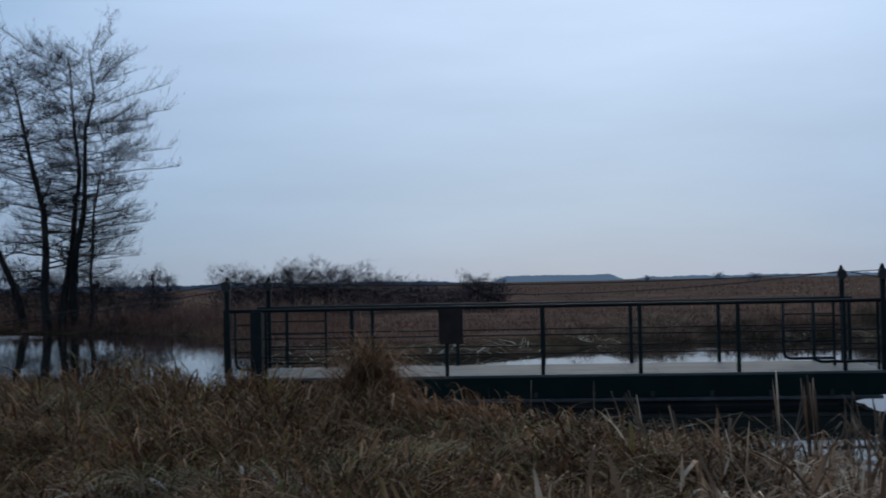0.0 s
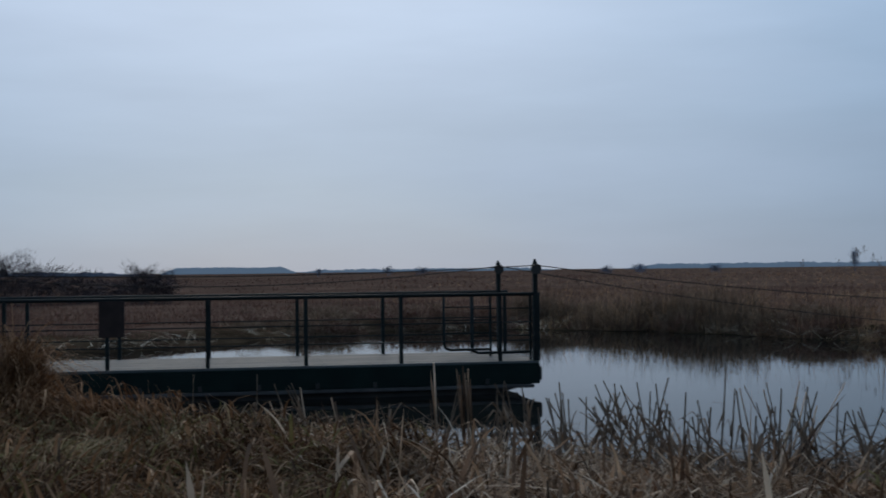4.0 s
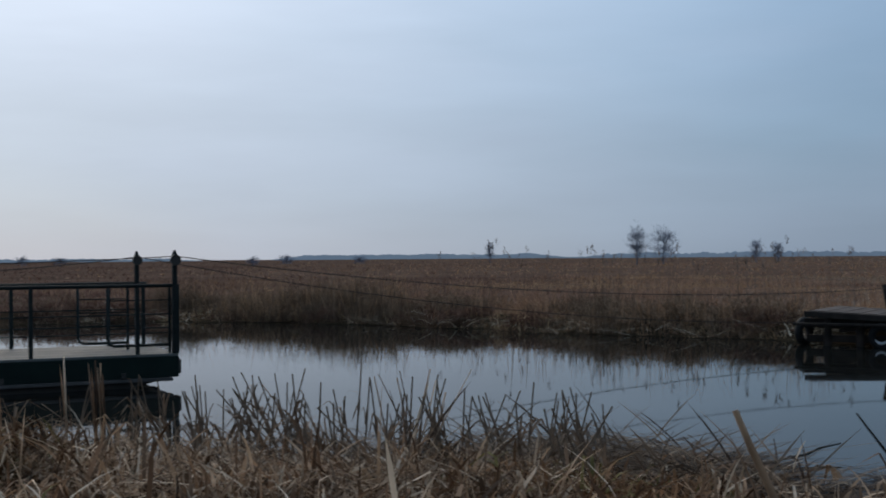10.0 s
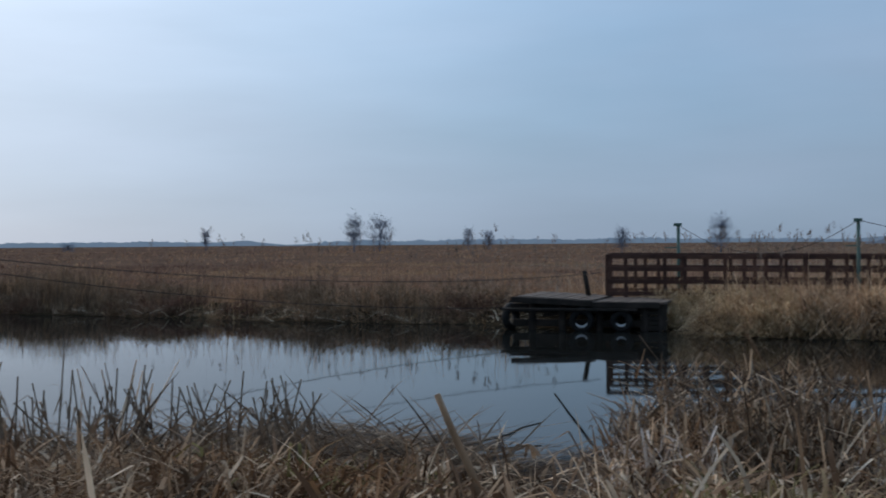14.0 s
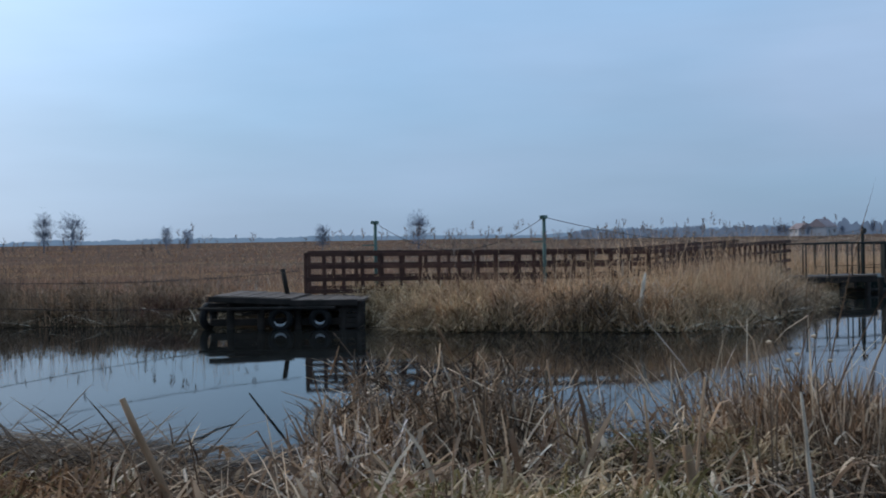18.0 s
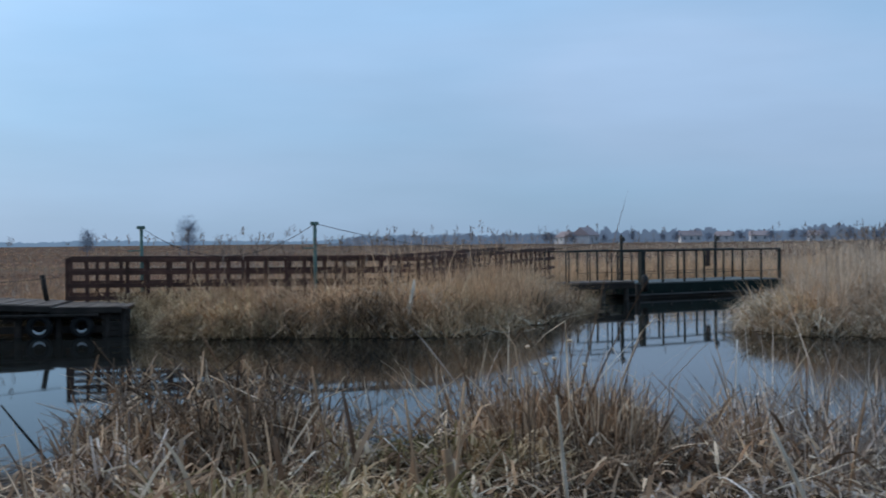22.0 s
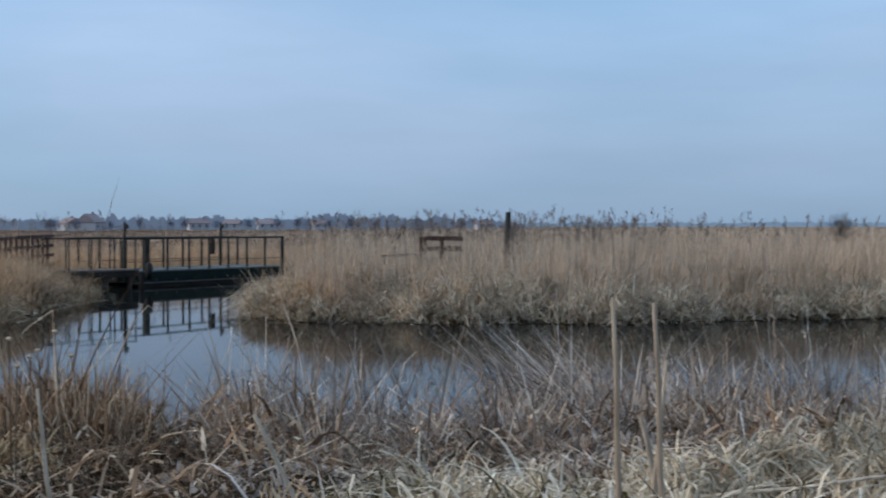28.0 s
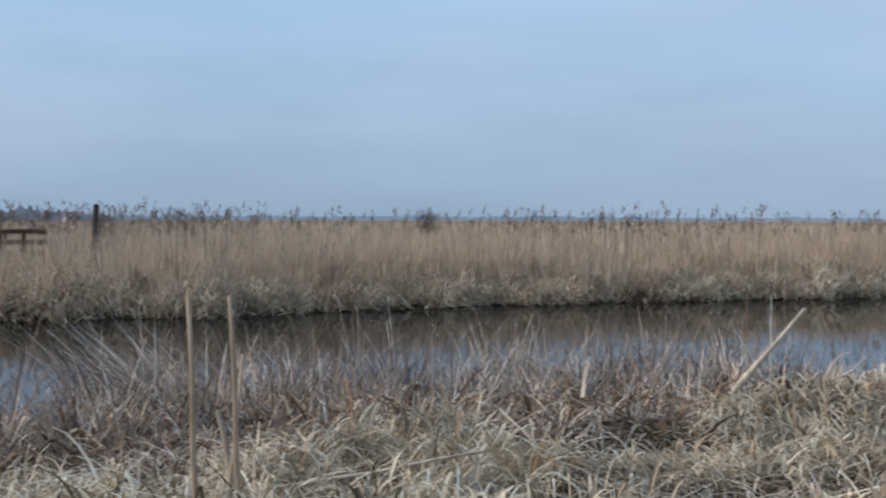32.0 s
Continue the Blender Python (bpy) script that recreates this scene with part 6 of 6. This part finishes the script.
def simple_tree(az, dist, height, width, label, name="bare_tree"):
    """A far bare tree: a stem that forks, and a round airy crown of twigs."""
    ob = thing(name, Matrix.Translation(polar(az, dist, 0.3)), label, "tree", "far trees")
    px = dist / 2230.0
    lean = rs.normal(0, 0.04) * height
    # beyond 190 m stem and twigs take the haze-tinted wood
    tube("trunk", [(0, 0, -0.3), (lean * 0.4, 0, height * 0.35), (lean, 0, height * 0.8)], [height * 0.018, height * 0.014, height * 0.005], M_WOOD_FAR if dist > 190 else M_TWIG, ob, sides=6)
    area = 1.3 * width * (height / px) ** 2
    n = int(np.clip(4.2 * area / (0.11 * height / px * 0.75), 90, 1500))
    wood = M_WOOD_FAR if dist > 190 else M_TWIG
    v = rs.normal(0, 1, (n, 3))
    v /= np.linalg.norm(v, axis=1)[:, None]
    rad = rs.uniform(0.25, 1, n) ** 0.6
    lump = 0.8 + 0.35 * np.sin(v[:, 0] * 5 + az) * np.cos(v[:, 2] * 4 + dist)
    c = v * (rad * lump)[:, None] * [width * height, width * height, 0.47 * height] + [lean * 0.7, 0, 0.5 * height]
    head = np.arctan2(v[:, 1], v[:, 0]) + rs.normal(0, 0.5, n)
    g = blades(c, rs.uniform(0.05, 0.14, n) * height, np.full(n, px * 0.6), np.clip(1 / (0.35 + np.abs(v[:, 2])), 0.3, 3), 0.3, 2, heading=head)
    m = 16
    limb = blades(np.stack([rs.normal(0, 0.02, m) * height + lean * 0.4, rs.normal(0, 0.02, m) * height, rs.uniform(0.28, 0.6, m) * height], 1), rs.uniform(0.3, 0.5, m) * height, np.full(m, max(px * 1.4, height * 0.018)), rs.uniform(0.2, 1.0, m), 0.2, 3)
    for nm, q in (("crown", g), ("limbwork", limb)):
        o = new(nm, array_mesh(nm, *q, wood))
        o.parent = ob
    return ob


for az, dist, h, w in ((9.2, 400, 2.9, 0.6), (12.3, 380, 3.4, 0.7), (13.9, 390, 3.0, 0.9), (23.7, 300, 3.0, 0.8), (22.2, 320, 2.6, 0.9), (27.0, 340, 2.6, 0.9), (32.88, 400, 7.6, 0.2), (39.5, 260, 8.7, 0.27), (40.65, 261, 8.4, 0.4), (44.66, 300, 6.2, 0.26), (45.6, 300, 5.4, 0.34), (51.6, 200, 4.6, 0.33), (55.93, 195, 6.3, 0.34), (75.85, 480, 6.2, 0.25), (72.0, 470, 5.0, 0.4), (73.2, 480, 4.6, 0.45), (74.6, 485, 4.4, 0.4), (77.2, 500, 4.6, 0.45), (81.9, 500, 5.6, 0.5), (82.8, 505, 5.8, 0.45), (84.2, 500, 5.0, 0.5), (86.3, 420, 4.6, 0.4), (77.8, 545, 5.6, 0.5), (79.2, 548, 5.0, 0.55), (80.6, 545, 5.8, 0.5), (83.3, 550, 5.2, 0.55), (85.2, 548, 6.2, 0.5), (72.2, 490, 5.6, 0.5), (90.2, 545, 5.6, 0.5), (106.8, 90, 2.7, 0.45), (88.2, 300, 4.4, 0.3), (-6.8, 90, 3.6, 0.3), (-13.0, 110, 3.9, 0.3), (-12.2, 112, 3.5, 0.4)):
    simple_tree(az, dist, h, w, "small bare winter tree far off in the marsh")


def bush(az, dist, height, width, label, n=240):
    """Many stems from one foot, fanning out, with fine twigs."""
    at = polar(az, dist, 0.3)
    ob = thing("willow_bush", Matrix.Translation(at), label, "bush", "willow bushes")
    px = dist / 2200.0
    m = 46
    base = np.stack([rs.normal(0, width * 0.2, m), rs.normal(0, width * 0.2, m), np.full(m, -0.1)], 1)
    stem = blades(base, height * rs.uniform(0.5, 0.95, m), np.full(m, px * 1.3), rs.uniform(0.1, 1.1, m), 0.3, 4)
    # twigs fill a rounded, lumpy crown
    c = 3500
    v = rs.normal(0, 1, (c, 3))
    v /= np.linalg.norm(v, axis=1)[:, None]
    lump = 0.75 + 0.3 * np.sin(v[:, 0] * 4 + az * 3) * np.cos(v[:, 2] * 5 + az) + 0.15 * np.sin(v[:, 1] * 9)
    at_ = v * (rs.uniform(0.1, 1, c) ** 0.5 * lump)[:, None] * [width * 0.95, width * 0.95, 0.52 * height] + [0, 0, 0.5 * height]
    at_[:, 2] = np.maximum(at_[:, 2], 0.0)
    tw = blades(at_, rs.uniform(0.08, 0.24, c) * height * 0.6, np.full(c, px * 0.7), np.clip(1 / (0.4 + np.abs(v[:, 2])), 0.3, 2.5), 0.3, 2, heading=np.arctan2(v[:, 1], v[:, 0]) + rs.normal(0, 0.7, c))
    for nm, geo in (("branchwork", [stem]), ("crown", [tw])):
        v, q, t = geo[0]
        o = new(nm, array_mesh(nm, v, q, t, M_WILLOW))
        o.parent = ob
    return ob


for az, dist, h, w in ((-9.2, 70, 3.1, 2.2), (-7.8, 72, 2.9, 2.2), (-6.4, 70, 3.2, 2.4), (-5.2, 71, 3.3, 2.2), (-4.0, 70, 2.9, 2.4), (-2.6, 72, 2.4, 2.4), (-1.2, 71, 1.9, 2.2), (0.2, 73, 1.6, 2.2), (1.4, 70, 2.4, 1.6), (2.3, 71, 1.9, 1.6), (-12.8, 64, 1.9, 1.9), (-14.2, 63, 2.7, 2.3), (-15.6, 63.5, 3.0, 2.3), (-17.1, 64, 3.1, 2.3), (-18.6, 65, 3.2, 2.4), (-20.2, 66, 3.2, 2.4)):
    bush(az, dist, h, w, "dark bare willow bush beyond the river")


# ---- far distance ----
def ridge(az0, az1, dist, height, mat, name, label, seed, rough=0.35, step=0.06, z0=-2.0):
    """A band of far wood or hill with an uneven top and some depth."""
    n = int((az1 - az0) / step) + 1
    az = np.linspace(az0, az1, n)
    k = np.interp(az, [az0, az0 + (az1 - az0) * 0.12, az1 - (az1 - az0) * 0.12, az1], [0.15, 1, 1, 0.15])
    h = height * k * (1 - rough + rough * (value_noise(az, az * 0, 1.3, seed) * 0.8 + 0.4 * value_noise(az, az * 0, 5.0, seed + 1) + 0.3 * value_noise(az, az * 0, 14.0, seed + 2)))
    crowns = np.abs(np.sin(az * 9.0 + 5 * value_noise(az, az * 0, 3.0, seed + 3))) ** 0.5
    h = h * (1 - 0.55 * rough * (1 - crowns) - 0.25 * rough * value_noise(az, az * 0, 30.0, seed + 4))
    vs = []
    for dd, hh in ((0, 0), (0, 1), (60, 1.0), (120, 0)):
        for a, t in zip(az, h):
            p = polar(a, dist + dd, z0 if hh == 0 else t)
            vs.append(p)
    fs = [(r * n + i + 1, r * n + i, (r + 1) * n + i, (r + 1) * n + i + 1) for r in range(3) for i in range(n - 1)]
    ob = link_mesh(name, vs, fs, mat)
    return tagged(ob, label, "distance", kind="structure")


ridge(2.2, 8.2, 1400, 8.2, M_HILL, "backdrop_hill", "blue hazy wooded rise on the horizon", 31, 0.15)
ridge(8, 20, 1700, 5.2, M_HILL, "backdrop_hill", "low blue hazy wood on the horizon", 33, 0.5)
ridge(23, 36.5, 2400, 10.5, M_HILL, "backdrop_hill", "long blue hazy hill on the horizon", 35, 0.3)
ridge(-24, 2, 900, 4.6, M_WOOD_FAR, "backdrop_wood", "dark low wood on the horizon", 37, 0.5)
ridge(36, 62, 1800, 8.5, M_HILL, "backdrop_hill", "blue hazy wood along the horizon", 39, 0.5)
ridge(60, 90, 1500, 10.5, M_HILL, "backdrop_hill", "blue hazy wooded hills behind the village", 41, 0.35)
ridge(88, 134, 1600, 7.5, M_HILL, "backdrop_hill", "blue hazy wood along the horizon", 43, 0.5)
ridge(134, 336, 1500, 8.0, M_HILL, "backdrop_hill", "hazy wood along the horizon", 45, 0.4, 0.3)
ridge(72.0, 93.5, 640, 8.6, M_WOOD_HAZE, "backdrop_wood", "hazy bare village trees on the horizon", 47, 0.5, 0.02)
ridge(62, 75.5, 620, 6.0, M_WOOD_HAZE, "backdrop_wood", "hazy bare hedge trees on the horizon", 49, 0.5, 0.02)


def house(az, dist, w, d, eave, roof, yaw, label):
    ob = thing("house", Matrix.Translation(polar(az, dist, 0.3)) @ pose(0, 0, 0, 0, 0, -az + yaw), label, "house", "village houses")
    part("wall", box_bm(-w / 2, -d / 2, 0, w / 2, d / 2, eave), M_WALL, ob)
    bm = bmesh.new()
    o = 0.4
    vs = [bm.verts.new(c) for c in ((-w / 2 - o, -d / 2 - o, eave), (w / 2 + o, -d / 2 - o, eave), (w / 2 + o, d / 2 + o, eave), (-w / 2 - o, d / 2 + o, eave), (-w / 2 - o, 0, eave + roof), (w / 2 + o, 0, eave + roof))]
    for f in ((0, 1, 5, 4), (2, 3, 4, 5), (0, 4, 3), (1, 2, 5), (3, 2, 1, 0)):
        bm.faces.new([vs[i] for i in f])
    part("roof", bm, M_ROOF, ob)
    part("chimney", box_bm(w * 0.2, -0.4, eave + roof * 0.5, w * 0.2 + 0.7, 0.3, eave + roof + 0.7), M_ROOF, ob)
    for i in range(max(2, int(w / 3))):
        x = -w / 2 + (i + 0.5) * w / max(2, int(w / 3))
        part("window", box_bm(x - 0.55, -d / 2 - 0.05, 1.2, x + 0.55, -d / 2 + 0.02, 2.6), M_PANE, ob)


house(73.75, 500, 8.0, 8, 3.4, 3.2, 62, "pale village house with a red tiled roof")
house(72.9, 520, 7, 7, 2.8, 2.4, -58, "pale village house with a red tiled roof")
house(78.4, 560, 9, 7, 3.0, 2.2, 10, "low pale village house among trees")
house(79.9, 570, 7, 7, 2.8, 2.0, -15, "low pale village house among trees")
house(81.4, 560, 8, 7, 2.8, 2.0, 5, "low pale village house among trees")
house(83.8, 580, 7, 6, 2.8, 2.0, 12, "low pale village house among trees")
house(91.2, 560, 7, 6, 2.4, 1.8, 12, "low pale house far behind the reeds")


# ---- a bleached broken trunk in the far reeds ----
snag = tube("bleached_snag", [(24.6, 11.0, 0.0), (24.55, 11.05, 0.45), (24.62, 11.0, 0.95), (24.64, 10.96, 1.2)], [0.06, 0.055, 0.045, 0.02], M_CANE, sides=7)
tagged(snag, "short bleached broken trunk standing in the far reeds", "snag")
